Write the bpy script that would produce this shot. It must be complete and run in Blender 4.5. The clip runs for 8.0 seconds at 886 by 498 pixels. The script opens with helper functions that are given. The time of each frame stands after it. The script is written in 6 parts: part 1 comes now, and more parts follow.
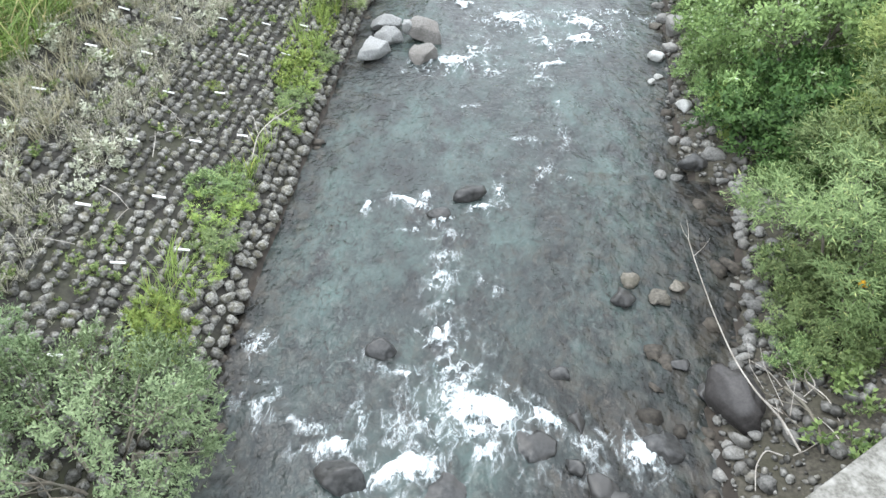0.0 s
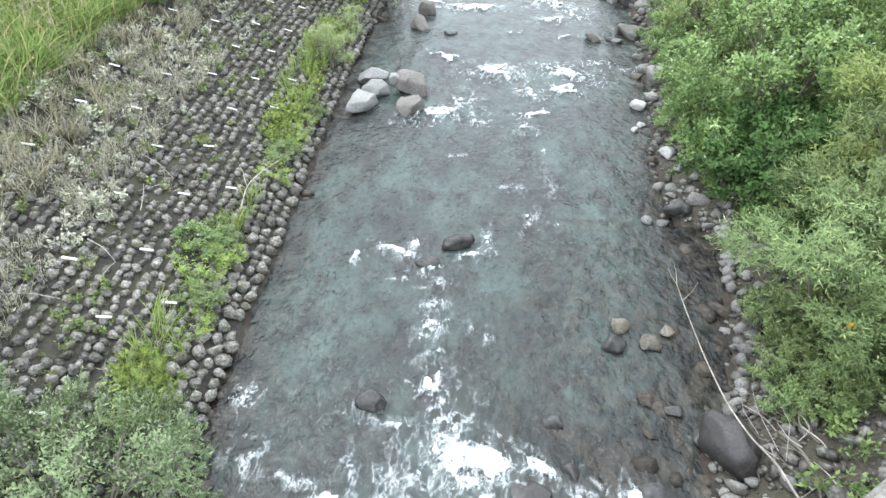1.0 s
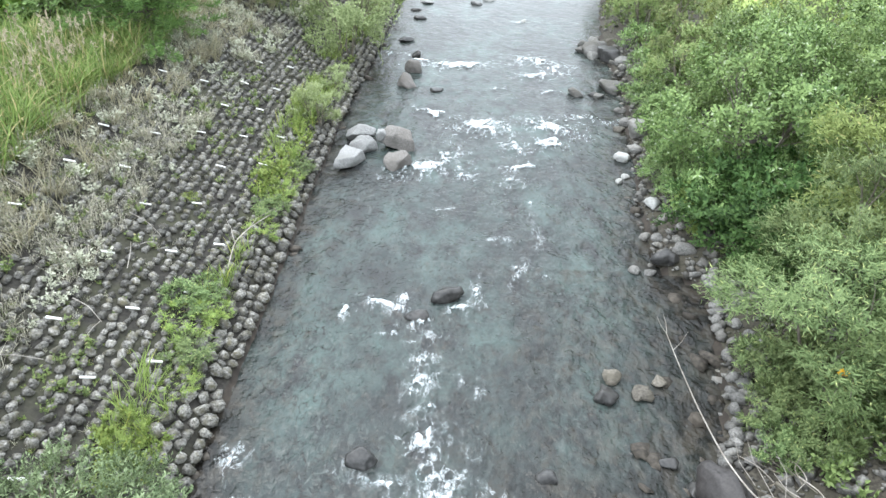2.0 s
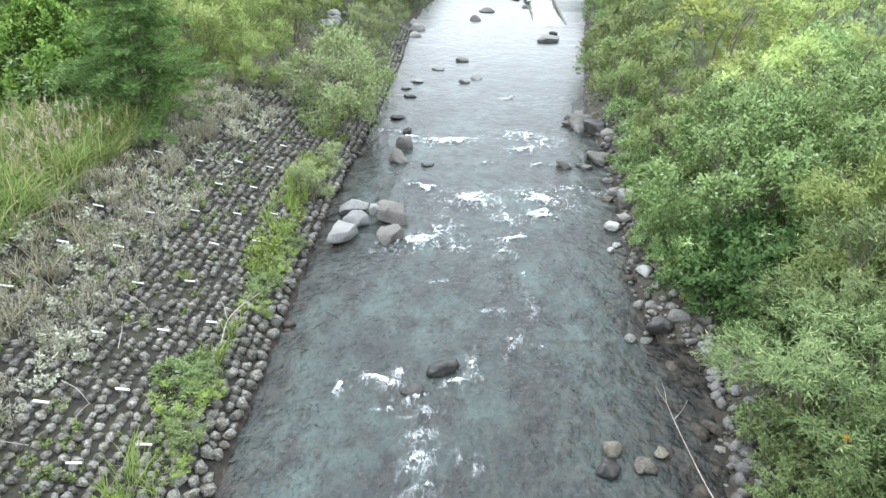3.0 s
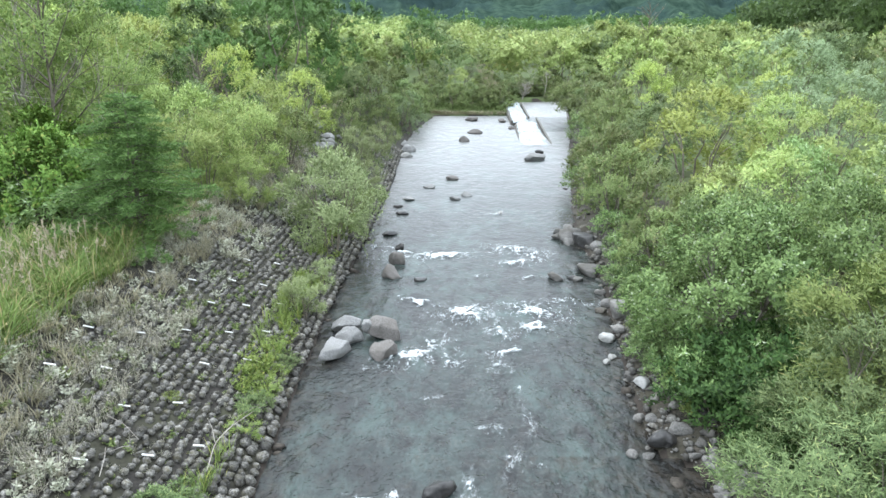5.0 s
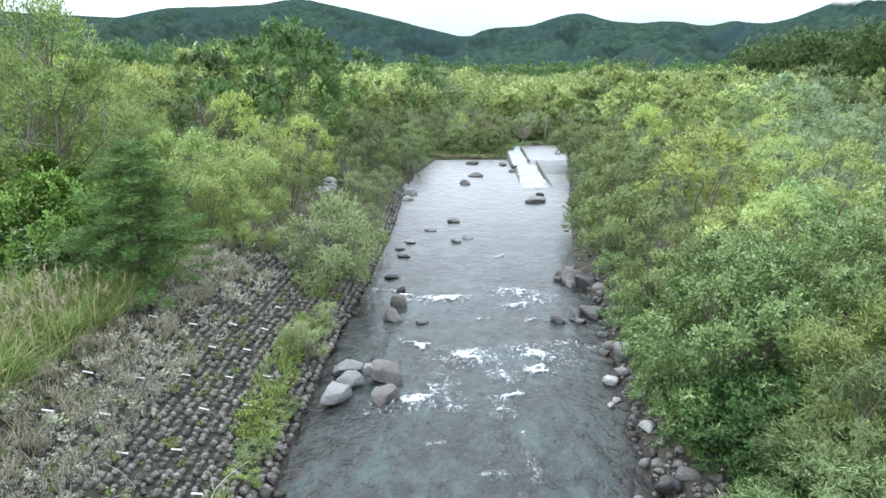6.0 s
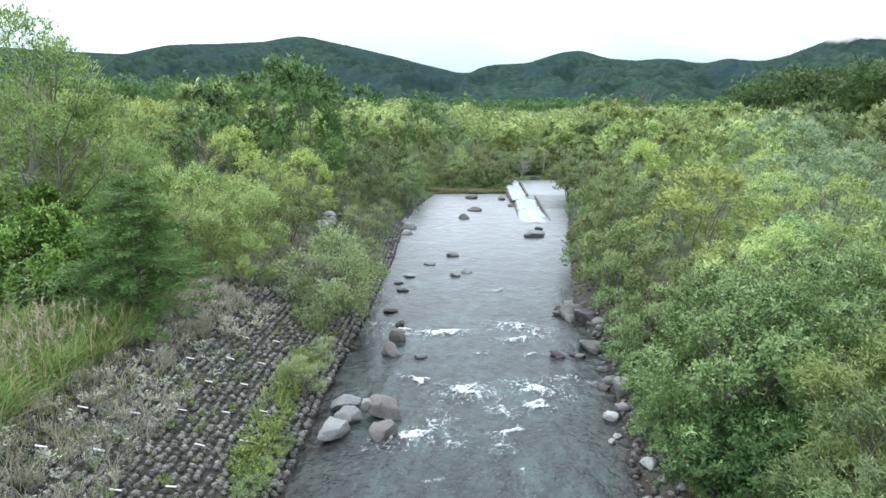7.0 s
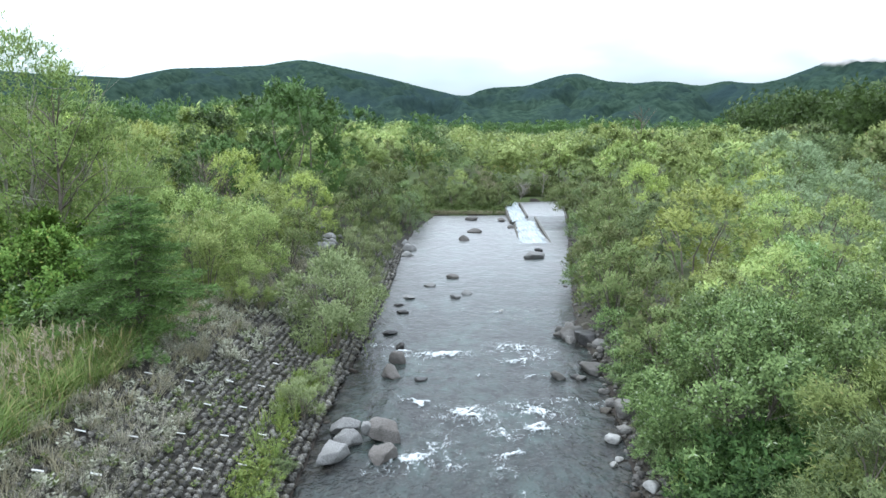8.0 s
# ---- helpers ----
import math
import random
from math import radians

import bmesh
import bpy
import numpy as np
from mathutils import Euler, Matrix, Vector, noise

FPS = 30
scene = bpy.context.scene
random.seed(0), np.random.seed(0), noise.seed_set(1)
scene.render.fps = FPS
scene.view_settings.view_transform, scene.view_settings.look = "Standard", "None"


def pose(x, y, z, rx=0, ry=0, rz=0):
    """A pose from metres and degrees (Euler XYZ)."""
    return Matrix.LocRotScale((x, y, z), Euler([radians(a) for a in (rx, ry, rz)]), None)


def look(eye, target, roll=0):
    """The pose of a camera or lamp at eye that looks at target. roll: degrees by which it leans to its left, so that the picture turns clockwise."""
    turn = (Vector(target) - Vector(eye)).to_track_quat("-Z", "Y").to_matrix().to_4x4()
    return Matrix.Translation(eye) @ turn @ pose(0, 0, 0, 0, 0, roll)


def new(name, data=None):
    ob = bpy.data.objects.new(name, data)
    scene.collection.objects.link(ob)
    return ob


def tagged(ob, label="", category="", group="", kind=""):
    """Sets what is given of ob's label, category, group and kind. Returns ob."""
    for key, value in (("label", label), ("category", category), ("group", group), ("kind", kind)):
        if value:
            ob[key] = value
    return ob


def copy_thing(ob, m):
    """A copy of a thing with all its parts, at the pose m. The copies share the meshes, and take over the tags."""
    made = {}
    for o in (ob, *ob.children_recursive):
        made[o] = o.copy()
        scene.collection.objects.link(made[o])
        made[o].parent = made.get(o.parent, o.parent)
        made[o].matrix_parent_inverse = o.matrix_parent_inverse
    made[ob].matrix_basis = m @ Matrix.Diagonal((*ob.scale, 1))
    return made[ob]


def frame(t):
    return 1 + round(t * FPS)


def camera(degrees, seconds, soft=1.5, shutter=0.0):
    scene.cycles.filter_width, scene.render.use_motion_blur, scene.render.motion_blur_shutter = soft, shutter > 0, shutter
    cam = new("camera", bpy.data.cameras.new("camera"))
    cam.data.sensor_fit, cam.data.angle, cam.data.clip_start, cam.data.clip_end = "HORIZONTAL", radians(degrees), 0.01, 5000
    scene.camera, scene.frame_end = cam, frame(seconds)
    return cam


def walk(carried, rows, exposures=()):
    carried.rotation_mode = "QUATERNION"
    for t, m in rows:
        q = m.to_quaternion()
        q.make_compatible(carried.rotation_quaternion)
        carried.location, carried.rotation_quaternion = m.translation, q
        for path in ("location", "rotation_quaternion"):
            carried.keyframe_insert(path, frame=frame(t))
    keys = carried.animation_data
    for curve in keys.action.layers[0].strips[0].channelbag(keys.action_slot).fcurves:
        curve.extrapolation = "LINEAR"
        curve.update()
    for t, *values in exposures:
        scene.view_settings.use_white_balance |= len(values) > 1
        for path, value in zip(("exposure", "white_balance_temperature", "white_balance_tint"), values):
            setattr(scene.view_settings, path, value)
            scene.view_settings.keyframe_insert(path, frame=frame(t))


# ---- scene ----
# ---------------------------------------------------------------- camera
cam = camera(65.3, 8.0)
EYE = (0.0, 0.0, 9.0)


def aim(pitch, yaw, roll):
    return Matrix.Translation(EYE) @ pose(0, 0, 0, pitch, 0, yaw) @ pose(0, 0, 0, 0, 0, roll)


PATH = [
    (0.0, aim(47.91, 2.62, 3.06)),
    (0.5, aim(49.87, 2.25, 3.02)),
    (1.0, aim(51.97, 1.71, 2.75)),
    (1.5, aim(53.93, 1.21, 2.77)),
    (1.7, aim(54.82, 1.02, 2.64)),
    (2.8, aim(61.25, 0.44, 1.52)),
    (3.0, aim(62.40, 0.41, 1.27)),
    (3.5, aim(65.17, 0.34, 0.90)),
    (4.0, aim(67.72, 0.14, 0.62)),
    (4.5, aim(69.86, -0.06, 0.53)),
    (4.7, aim(70.68, -0.07, 0.45)),
    (5.8, aim(74.73, 0.03, 0.13)),
    (6.0, aim(75.40, 0.08, 0.00)),
    (6.5, aim(76.96, 0.06, -0.05)),
    (7.0, aim(78.21, 0.00, 0.11)),
    (7.5, aim(79.16, 0.00, -0.02)),
    (8.0, aim(80.00, 0.00, 0.00)),
]
walk(cam, PATH, [(0.0, -0.09, 6450, 10), (1.5, -0.04, 6430, 10), (3.5, -0.2, 6370, 10), (4.5, -0.27, 6310, 10), (6.0, -0.49, 6180, 10), (7.0, -0.62, 6130, 10), (8.0, -0.73, 6090, 10)])

# ---------------------------------------------------------------- sky and sun: bright overcast
SUN_EL, SUN_AZ = 66.0, -50.0     # degrees, azimuth clockwise from +y
world = bpy.data.worlds.new("overcast_sky")
scene.world = world
world.use_nodes = True
wn, wl = world.node_tree.nodes, world.node_tree.links
wn.clear()
sky = wn.new("ShaderNodeTexSky")
sky.sky_type, sky.sun_disc = "NISHITA", False
sky.sun_elevation, sky.sun_rotation = radians(SUN_EL), radians(SUN_AZ)
sky_bg = wn.new("ShaderNodeBackground")
sky_bg.inputs["Strength"].default_value = 0.05
wl.new(sky.outputs[0], sky_bg.inputs["Color"])
wtc = wn.new("ShaderNodeTexCoord")
wsep = wn.new("ShaderNodeSeparateXYZ")
wl.new(wtc.outputs["Generated"], wsep.inputs[0])
wnoise = wn.new("ShaderNodeTexNoise")
wnoise.inputs["Scale"].default_value, wnoise.inputs["Detail"].default_value = 3.0, 4.0
wmap = wn.new("ShaderNodeMapping")
wmap.inputs["Scale"].default_value = (1.0, 1.0, 3.0)
wl.new(wtc.outputs["Generated"], wmap.inputs[0])
wl.new(wmap.outputs[0], wnoise.inputs["Vector"])
wadd = wn.new("ShaderNodeMath")
wadd.operation = "MULTIPLY_ADD"
wadd.inputs[1].default_value = 0.20
wl.new(wnoise.outputs["Fac"], wadd.inputs[0])
wl.new(wsep.outputs["Z"], wadd.inputs[2])
wramp = wn.new("ShaderNodeValToRGB")
wr = wramp.color_ramp.elements
wr[0].position, wr[0].color = 0.11, (0.88, 1.10, 1.20, 1)
wr[1].position, wr[1].color = 0.95, (2.85, 3.1, 3.35, 1)
for at, col in ((0.175, (1.4, 1.64, 1.75, 1)), (0.25, (2.68, 2.98, 3.2, 1)), (0.38, (3.25, 3.46, 3.65, 1))):
    wramp.color_ramp.elements.new(at).color = col
wl.new(wadd.outputs[0], wramp.inputs[0])
# thin cloud: brighter round the hidden sun
wdot = wn.new("ShaderNodeVectorMath")
wdot.operation = "DOT_PRODUCT"
wdot.inputs[1].default_value = (math.sin(radians(SUN_AZ)) * math.cos(radians(SUN_EL)), math.cos(radians(SUN_AZ)) * math.cos(radians(SUN_EL)), math.sin(radians(SUN_EL)))
wl.new(wtc.outputs["Generated"], wdot.inputs[0])
wglow = wn.new("ShaderNodeMapRange")
wglow.inputs["From Min"].default_value, wglow.inputs["From Max"].default_value = -0.2, 1.0
wglow.inputs["To Min"].default_value, wglow.inputs["To Max"].default_value = 0.55, 1.45
wl.new(wdot.outputs["Value"], wglow.inputs["Value"])
cloud_bg = wn.new("ShaderNodeBackground")
wl.new(wglow.outputs["Result"], cloud_bg.inputs["Strength"])
wl.new(wramp.outputs[0], cloud_bg.inputs["Color"])
wsum = wn.new("ShaderNodeAddShader")
wl.new(sky_bg.outputs[0], wsum.inputs[0])
wl.new(cloud_bg.outputs[0], wsum.inputs[1])
wout = wn.new("ShaderNodeOutputWorld")
wl.new(wsum.outputs[0], wout.inputs["Surface"])

sun_data = bpy.data.lights.new("sun", "SUN")
sun_data.energy, sun_data.angle, sun_data.color = 1.8, radians(28), (1.0, 0.96, 0.9)
sun = new("sun", sun_data)
sa, se = radians(SUN_AZ), radians(SUN_EL)
sun_dir = Vector((math.sin(sa) * math.cos(se), math.cos(sa) * math.cos(se), math.sin(se)))
sun.matrix_world = look(sun_dir * 100, (0, 0, 0))

# ---------------------------------------------------------------- materials


def nodes_of(name):
    m = bpy.data.materials.new(name)
    m.use_nodes = True
    nt = m.node_tree
    nt.nodes.clear()
    out = nt.nodes.new("ShaderNodeOutputMaterial")
    return m, nt, out


def mix_rgb(nt, fac, a, b):
    n = nt.nodes.new("ShaderNodeMix")
    n.data_type = "RGBA"
    for sock, v in ((n.inputs[0], fac), (n.inputs[6], a), (n.inputs[7], b)):
        if isinstance(v, bpy.types.NodeSocket):
            nt.links.new(v, sock)
        elif isinstance(v, tuple):
            sock.default_value = (*v, 1)
        else:
            sock.default_value = v
    return n.outputs[2]


def noise_of(nt, scale, detail=4.0, stretch=(1, 1, 1), rough=0.55, warp=0.0):
    geo = nt.nodes.new("ShaderNodeNewGeometry")
    mp = nt.nodes.new("ShaderNodeMapping")
    mp.inputs["Scale"].default_value = stretch
    nt.links.new(geo.outputs["Position"], mp.inputs[0])
    n = nt.nodes.new("ShaderNodeTexNoise")
    n.inputs["Scale"].default_value = scale
    n.inputs["Detail"].default_value = detail
    n.inputs["Roughness"].default_value = rough
    n.inputs["Distortion"].default_value = warp
    nt.links.new(mp.outputs[0], n.inputs["Vector"])
    return n.outputs["Fac"]


def ramp(nt, fac, lo, hi):
    n = nt.nodes.new("ShaderNodeMapRange")
    n.inputs["From Min"].default_value, n.inputs["From Max"].default_value = lo, hi
    nt.links.new(fac, n.inputs["Value"])
    return n.outputs["Result"]


def mul_of(nt, a, b):
    n = nt.nodes.new("ShaderNodeMath")
    n.operation = "MULTIPLY"
    nt.links.new(a, n.inputs[0])
    nt.links.new(b, n.inputs[1])
    return n.outputs[0]


def surface(name, dark, light, fine, coarse, stain=None, rough=0.85, bump=0.3, vary=0.25, island=False, spec=0.3, stretch=(1, 1, 1), relief=0.03):
    """A rough natural surface: two colours mixed by fine grain, a stain by a coarse one, brightness varied from piece to piece."""
    m, nt, out = nodes_of(name)
    b = nt.nodes.new("ShaderNodeBsdfPrincipled")
    n1 = noise_of(nt, fine, 6.0, stretch)
    n2 = noise_of(nt, coarse, 3.0)
    col = mix_rgb(nt, ramp(nt, n1, 0.3, 0.7), dark, light)
    col = mix_rgb(nt, ramp(nt, n2, 0.45, 0.7), col, stain or dark)
    if vary:
        if island:
            g = nt.nodes.new("ShaderNodeNewGeometry")
            rnd = g.outputs["Random Per Island"]
        else:
            g = nt.nodes.new("ShaderNodeObjectInfo")
            rnd = g.outputs["Random"]
        hsv = nt.nodes.new("ShaderNodeHueSaturation")
        v = nt.nodes.new("ShaderNodeMapRange")
        v.inputs["To Min"].default_value, v.inputs["To Max"].default_value = 1 - vary, 1 + vary
        nt.links.new(rnd, v.inputs["Value"])
        nt.links.new(v.outputs["Result"], hsv.inputs["Value"])
        nt.links.new(col, hsv.inputs["Color"])
        col = hsv.outputs[0]
    nt.links.new(col, b.inputs["Base Color"])
    b.inputs["Roughness"].default_value = rough
    b.inputs["Specular IOR Level"].default_value = spec
    if bump:
        bp = nt.nodes.new("ShaderNodeBump")
        bp.inputs["Strength"].default_value, bp.inputs["Distance"].default_value = bump, relief
        nt.links.new(n1, bp.inputs["Height"])
        nt.links.new(bp.outputs[0], b.inputs["Normal"])
    nt.links.new(b.outputs[0], out.inputs["Surface"])
    return m


def dark_of(col, k):
    return tuple(c * k for c in col)


def leafy(name, dark, light, old=None, translucent=0.27, rough=0.6, hue=0.01, old_share=0.08, cut=0, patch=0.9, spread=0.18):
    """Leaves: colour from leaf to leaf and from plant to plant, some light through them."""
    m, nt, out = nodes_of(name)
    g = nt.nodes.new("ShaderNodeNewGeometry")
    o = nt.nodes.new("ShaderNodeObjectInfo")
    col = mix_rgb(nt, g.outputs["Random Per Island"], dark, light)
    big = noise_of(nt, patch, 2.0)
    col = mix_rgb(nt, ramp(nt, big, 0.3, 0.75), col, mix_rgb(nt, 0.5, light, col))
    if patch < 0.5:
        col = mix_rgb(nt, ramp(nt, noise_of(nt, patch * 1.4, 1.0), 0.36, 0.6), dark_of(dark, 0.8), col)
    if old:
        gt = nt.nodes.new("ShaderNodeMath")
        gt.operation = "FRACT"
        mul = nt.nodes.new("ShaderNodeMath")
        mul.operation = "MULTIPLY"
        mul.inputs[1].default_value = 7.31
        nt.links.new(g.outputs["Random Per Island"], mul.inputs[0])
        nt.links.new(mul.outputs[0], gt.inputs[0])
        less = nt.nodes.new("ShaderNodeMath")
        less.operation = "LESS_THAN"
        less.inputs[1].default_value = old_share
        nt.links.new(gt.outputs[0], less.inputs[0])
        col = mix_rgb(nt, less.outputs[0], col, old)
    hsv = nt.nodes.new("ShaderNodeHueSaturation")
    for sock, lo, hi in (("Hue", 0.5 - hue, 0.5 + hue), ("Value", 1 - spread, 1 + spread * 0.9)):
        v = nt.nodes.new("ShaderNodeMapRange")
        v.inputs["To Min"].default_value, v.inputs["To Max"].default_value = lo, hi
        nt.links.new(o.outputs["Random"], v.inputs["Value"])
        nt.links.new(v.outputs["Result"], hsv.inputs[sock])
    nt.links.new(col, hsv.inputs["Color"])
    d = nt.nodes.new("ShaderNodeBsdfPrincipled")
    d.inputs["Roughness"].default_value = rough
    d.inputs["Specular IOR Level"].default_value = 0.2
    t = nt.nodes.new("ShaderNodeBsdfTranslucent")
    nt.links.new(hsv.outputs[0], d.inputs["Base Color"])
    nt.links.new(hsv.outputs[0], t.inputs["Color"])
    mx = nt.nodes.new("ShaderNodeMixShader")
    mx.inputs[0].default_value = translucent
    nt.links.new(d.outputs[0], mx.inputs[1])
    nt.links.new(t.outputs[0], mx.inputs[2])
    shader = mx.outputs[0]
    if cut:
        hole = nt.nodes.new("ShaderNodeMixShader")
        nt.links.new(ramp(nt, noise_of(nt, cut, 2.0, (1, 1, 1), 0.6), 0.43, 0.50), hole.inputs[0])
        nt.links.new(nt.nodes.new("ShaderNodeBsdfTransparent").outputs[0], hole.inputs[1])
        nt.links.new(shader, hole.inputs[2])
        shader = hole.outputs[0]
    nt.links.new(shader, out.inputs["Surface"])
    return m


M_SOIL = surface("bank_soil", (0.10, 0.085, 0.05), (0.20, 0.17, 0.10), 9, 0.8, (0.10, 0.13, 0.05), vary=0)
M_BED = surface("river_bed_gravel", (0.014, 0.011, 0.0085), (0.05, 0.04, 0.031), 7, 0.8, (0.022, 0.018, 0.014), vary=0)
M_MEADOW = surface("forest_floor", (0.05, 0.075, 0.025), (0.11, 0.15, 0.05), 2.5, 0.15, (0.07, 0.08, 0.035), vary=0)
M_GRAVEL = surface("shore_gravel", (0.018, 0.016, 0.012), (0.085, 0.076, 0.06), 16, 1.2, (0.045, 0.042, 0.028), vary=0, bump=0.6)
M_REVET = surface("revetment_concrete", (0.012, 0.011, 0.0095), (0.045, 0.041, 0.034), 14, 0.9, (0.045, 0.046, 0.026), vary=0, bump=0.5)
M_COBBLE = surface("cobble", (0.022, 0.020, 0.016), (0.285, 0.278, 0.255), 26, 7.5, (0.085, 0.078, 0.052), vary=0.5, bump=0.35)
M_COBBLES = surface("cobble_joined", (0.022, 0.020, 0.016), (0.285, 0.278, 0.255), 26, 7.5, (0.085, 0.078, 0.052), vary=0.5, island=True, bump=0.35)
M_BOULDER = surface("boulder_grey", (0.15, 0.15, 0.146), (0.32, 0.32, 0.312), 28, 1.6, (0.18, 0.178, 0.17), vary=0.12, bump=0.15)
M_BOULDER_RED = surface("boulder_brown", (0.085, 0.079, 0.073), (0.20, 0.188, 0.174), 28, 1.8, (0.11, 0.10, 0.09), vary=0.12, bump=0.15)
M_BOULDER_WET = surface("boulder_wet", (0.016, 0.016, 0.016), (0.058, 0.057, 0.055), 14, 1.5, (0.04, 0.037, 0.034), rough=0.4, vary=0.12, bump=0.15, spec=0.35)
M_BOULDER_DAMP = surface("boulder_damp", (0.020, 0.018, 0.0175), (0.050, 0.045, 0.043), 22, 1.4, (0.032, 0.029, 0.028), rough=0.5, vary=0, bump=0.2, spec=0.35)
M_STONES = surface("shore_stones", (0.055, 0.052, 0.046), (0.20, 0.195, 0.18), 18, 2.5, (0.10, 0.092, 0.075), vary=0.6, island=True)
M_BED_STONES = surface("wet_bed_stones", (0.02, 0.0175, 0.015), (0.085, 0.074, 0.06), 12, 1.5, (0.04, 0.034, 0.027), vary=0.5, island=True)
M_SUBMERGED = surface("stone_half_wet", (0.055, 0.05, 0.042), (0.16, 0.145, 0.12), 20, 2.0, (0.08, 0.072, 0.055), vary=0.25, bump=0.2)
M_SHORE = surface("shore_rock", (0.085, 0.082, 0.076), (0.23, 0.225, 0.212), 26, 2.0, (0.12, 0.112, 0.098), vary=0.3, bump=0.2)
M_WHITE_STONE = surface("pale_stone", (0.25, 0.25, 0.24), (0.41, 0.41, 0.39), 16, 3, (0.22, 0.216, 0.2), vary=0.1, bump=0.2)
M_CONCRETE = surface("weathered_concrete", (0.07, 0.066, 0.056), (0.17, 0.163, 0.145), 30, 5.0, (0.27, 0.262, 0.24), vary=0, bump=0.5)
M_BARK = surface("bark", (0.09, 0.075, 0.06), (0.24, 0.21, 0.17), 14, 2, (0.16, 0.15, 0.12), vary=0.2, stretch=(1, 1, 0.3))
M_BARK_PALE = surface("bark_pale", (0.28, 0.25, 0.21), (0.52, 0.49, 0.44), 14, 2, (0.3, 0.28, 0.24), vary=0.15, stretch=(1, 1, 0.3))
M_DEADWOOD = surface("bleached_wood", (0.26, 0.235, 0.205), (0.48, 0.45, 0.41), 25, 3, (0.22, 0.19, 0.16), vary=0.15)
M_STRIP = surface("white_plastic", (0.74, 0.74, 0.72), (0.82, 0.82, 0.80), 18, 4, (0.66, 0.66, 0.62), rough=0.5, vary=0.1, bump=0.1)
# the blue of distance haze is mixed into these forest colours
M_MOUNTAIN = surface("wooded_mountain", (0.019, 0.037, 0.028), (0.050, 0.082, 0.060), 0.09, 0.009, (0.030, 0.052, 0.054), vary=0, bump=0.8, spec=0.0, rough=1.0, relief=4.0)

LEAVES = {   # dark, light, odd leaves, their share
    "willow": ((0.034, 0.068, 0.020), (0.23, 0.30, 0.125), (0.36, 0.40, 0.16), 0.03),
    "sunny": ((0.145, 0.215, 0.045), (0.46, 0.545, 0.155), (0.45, 0.45, 0.16), 0.03),
    "bright": ((0.125, 0.195, 0.050), (0.42, 0.505, 0.178), (0.42, 0.42, 0.16), 0.03),
    "silver": ((0.055, 0.10, 0.042), (0.30, 0.385, 0.205), None, 0),
    "alder": ((0.038, 0.086, 0.025), (0.275, 0.385, 0.14), (0.42, 0.49, 0.32), 0.035),
    "olive": ((0.046, 0.083, 0.025), (0.23, 0.285, 0.105), (0.32, 0.30, 0.15), 0.04),
    "forest": ((0.024, 0.058, 0.016), (0.125, 0.205, 0.06), None, 0),
    "larch": ((0.048, 0.118, 0.032), (0.215, 0.355, 0.11), None, 0),
    "pale": ((0.095, 0.14, 0.05), (0.37, 0.42, 0.205), None, 0),
    "leafgreen": ((0.06, 0.135, 0.022), (0.24, 0.39, 0.08), (0.36, 0.40, 0.1), 0.05),
    # darkened green: the shade below the alders is in the leaf colour
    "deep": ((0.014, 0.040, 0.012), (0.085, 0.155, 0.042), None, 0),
    "tall": ((0.085, 0.145, 0.034), (0.33, 0.41, 0.135), (0.42, 0.42, 0.16), 0.03),
    "fresh": ((0.095, 0.155, 0.035), (0.31, 0.39, 0.115), (0.40, 0.40, 0.11), 0.05),
    "dry": ((0.165, 0.155, 0.108), (0.64, 0.615, 0.495), (0.15, 0.18, 0.085), 0.20),
    "straw": ((0.20, 0.18, 0.11), (0.42, 0.395, 0.27), None, 0),
    "grass": ((0.052, 0.10, 0.022), (0.205, 0.275, 0.075), (0.36, 0.31, 0.15), 0.14),
    "plume": ((0.26, 0.215, 0.155), (0.44, 0.375, 0.29), None, 0),
    "downy": ((0.25, 0.27, 0.19), (0.62, 0.63, 0.51), None, 0),
}


def foliage(kind, cut=0):
    """The leaves of a kind; cut: pieces per metre where one sheet of the mesh stands for a spray of small leaves."""
    dark, light, odd, share = LEAVES[kind]
    if cut:
        dark = tuple((0.54 if cut > 10 else 0.44) * a + (0.46 if cut > 10 else 0.56) * b for a, b in zip(dark, light))
        light = tuple(0.95 * b for b in light)
    return leafy(kind + "_leaves", dark, light, odd, old_share=share, cut=cut, patch=0.9 if cut > 10 or not cut else 0.2, spread=0.26 if cut else 0.18)


L_WILLOW, L_SILVER, L_ALDER, L_OLIVE, L_BRIGHT = [foliage(k) for k in ("willow", "silver", "alder", "olive", "bright")]
L_TALL, L_PALE, L_LEAFGREEN, L_SHADE_TINT = [foliage(k) for k in ("tall", "pale", "leafgreen", "deep")]
L_CONIFER, L_FRESH, L_DRY, L_STRAW, L_GRASS, L_PLUME, L_DOWNY = [foliage(k) for k in ("larch", "fresh", "dry", "straw", "grass", "plume", "downy")]
MID_SUNNY = foliage("sunny", 18)
MID_WILLOW, MID_BRIGHT, MID_SILVER, MID_ALDER, MID_OLIVE, MID_FOREST = [foliage(k, 18) for k in ("willow", "bright", "silver", "alder", "olive", "forest")]
FAR_WILLOW, FAR_BRIGHT, FAR_OLIVE, FAR_FOREST = [foliage(k, 9) for k in ("willow", "bright", "olive", "forest")]
WOOD_WILLOW, WOOD_BRIGHT, WOOD_FOREST = [foliage(k, 5) for k in ("willow", "bright", "forest")]


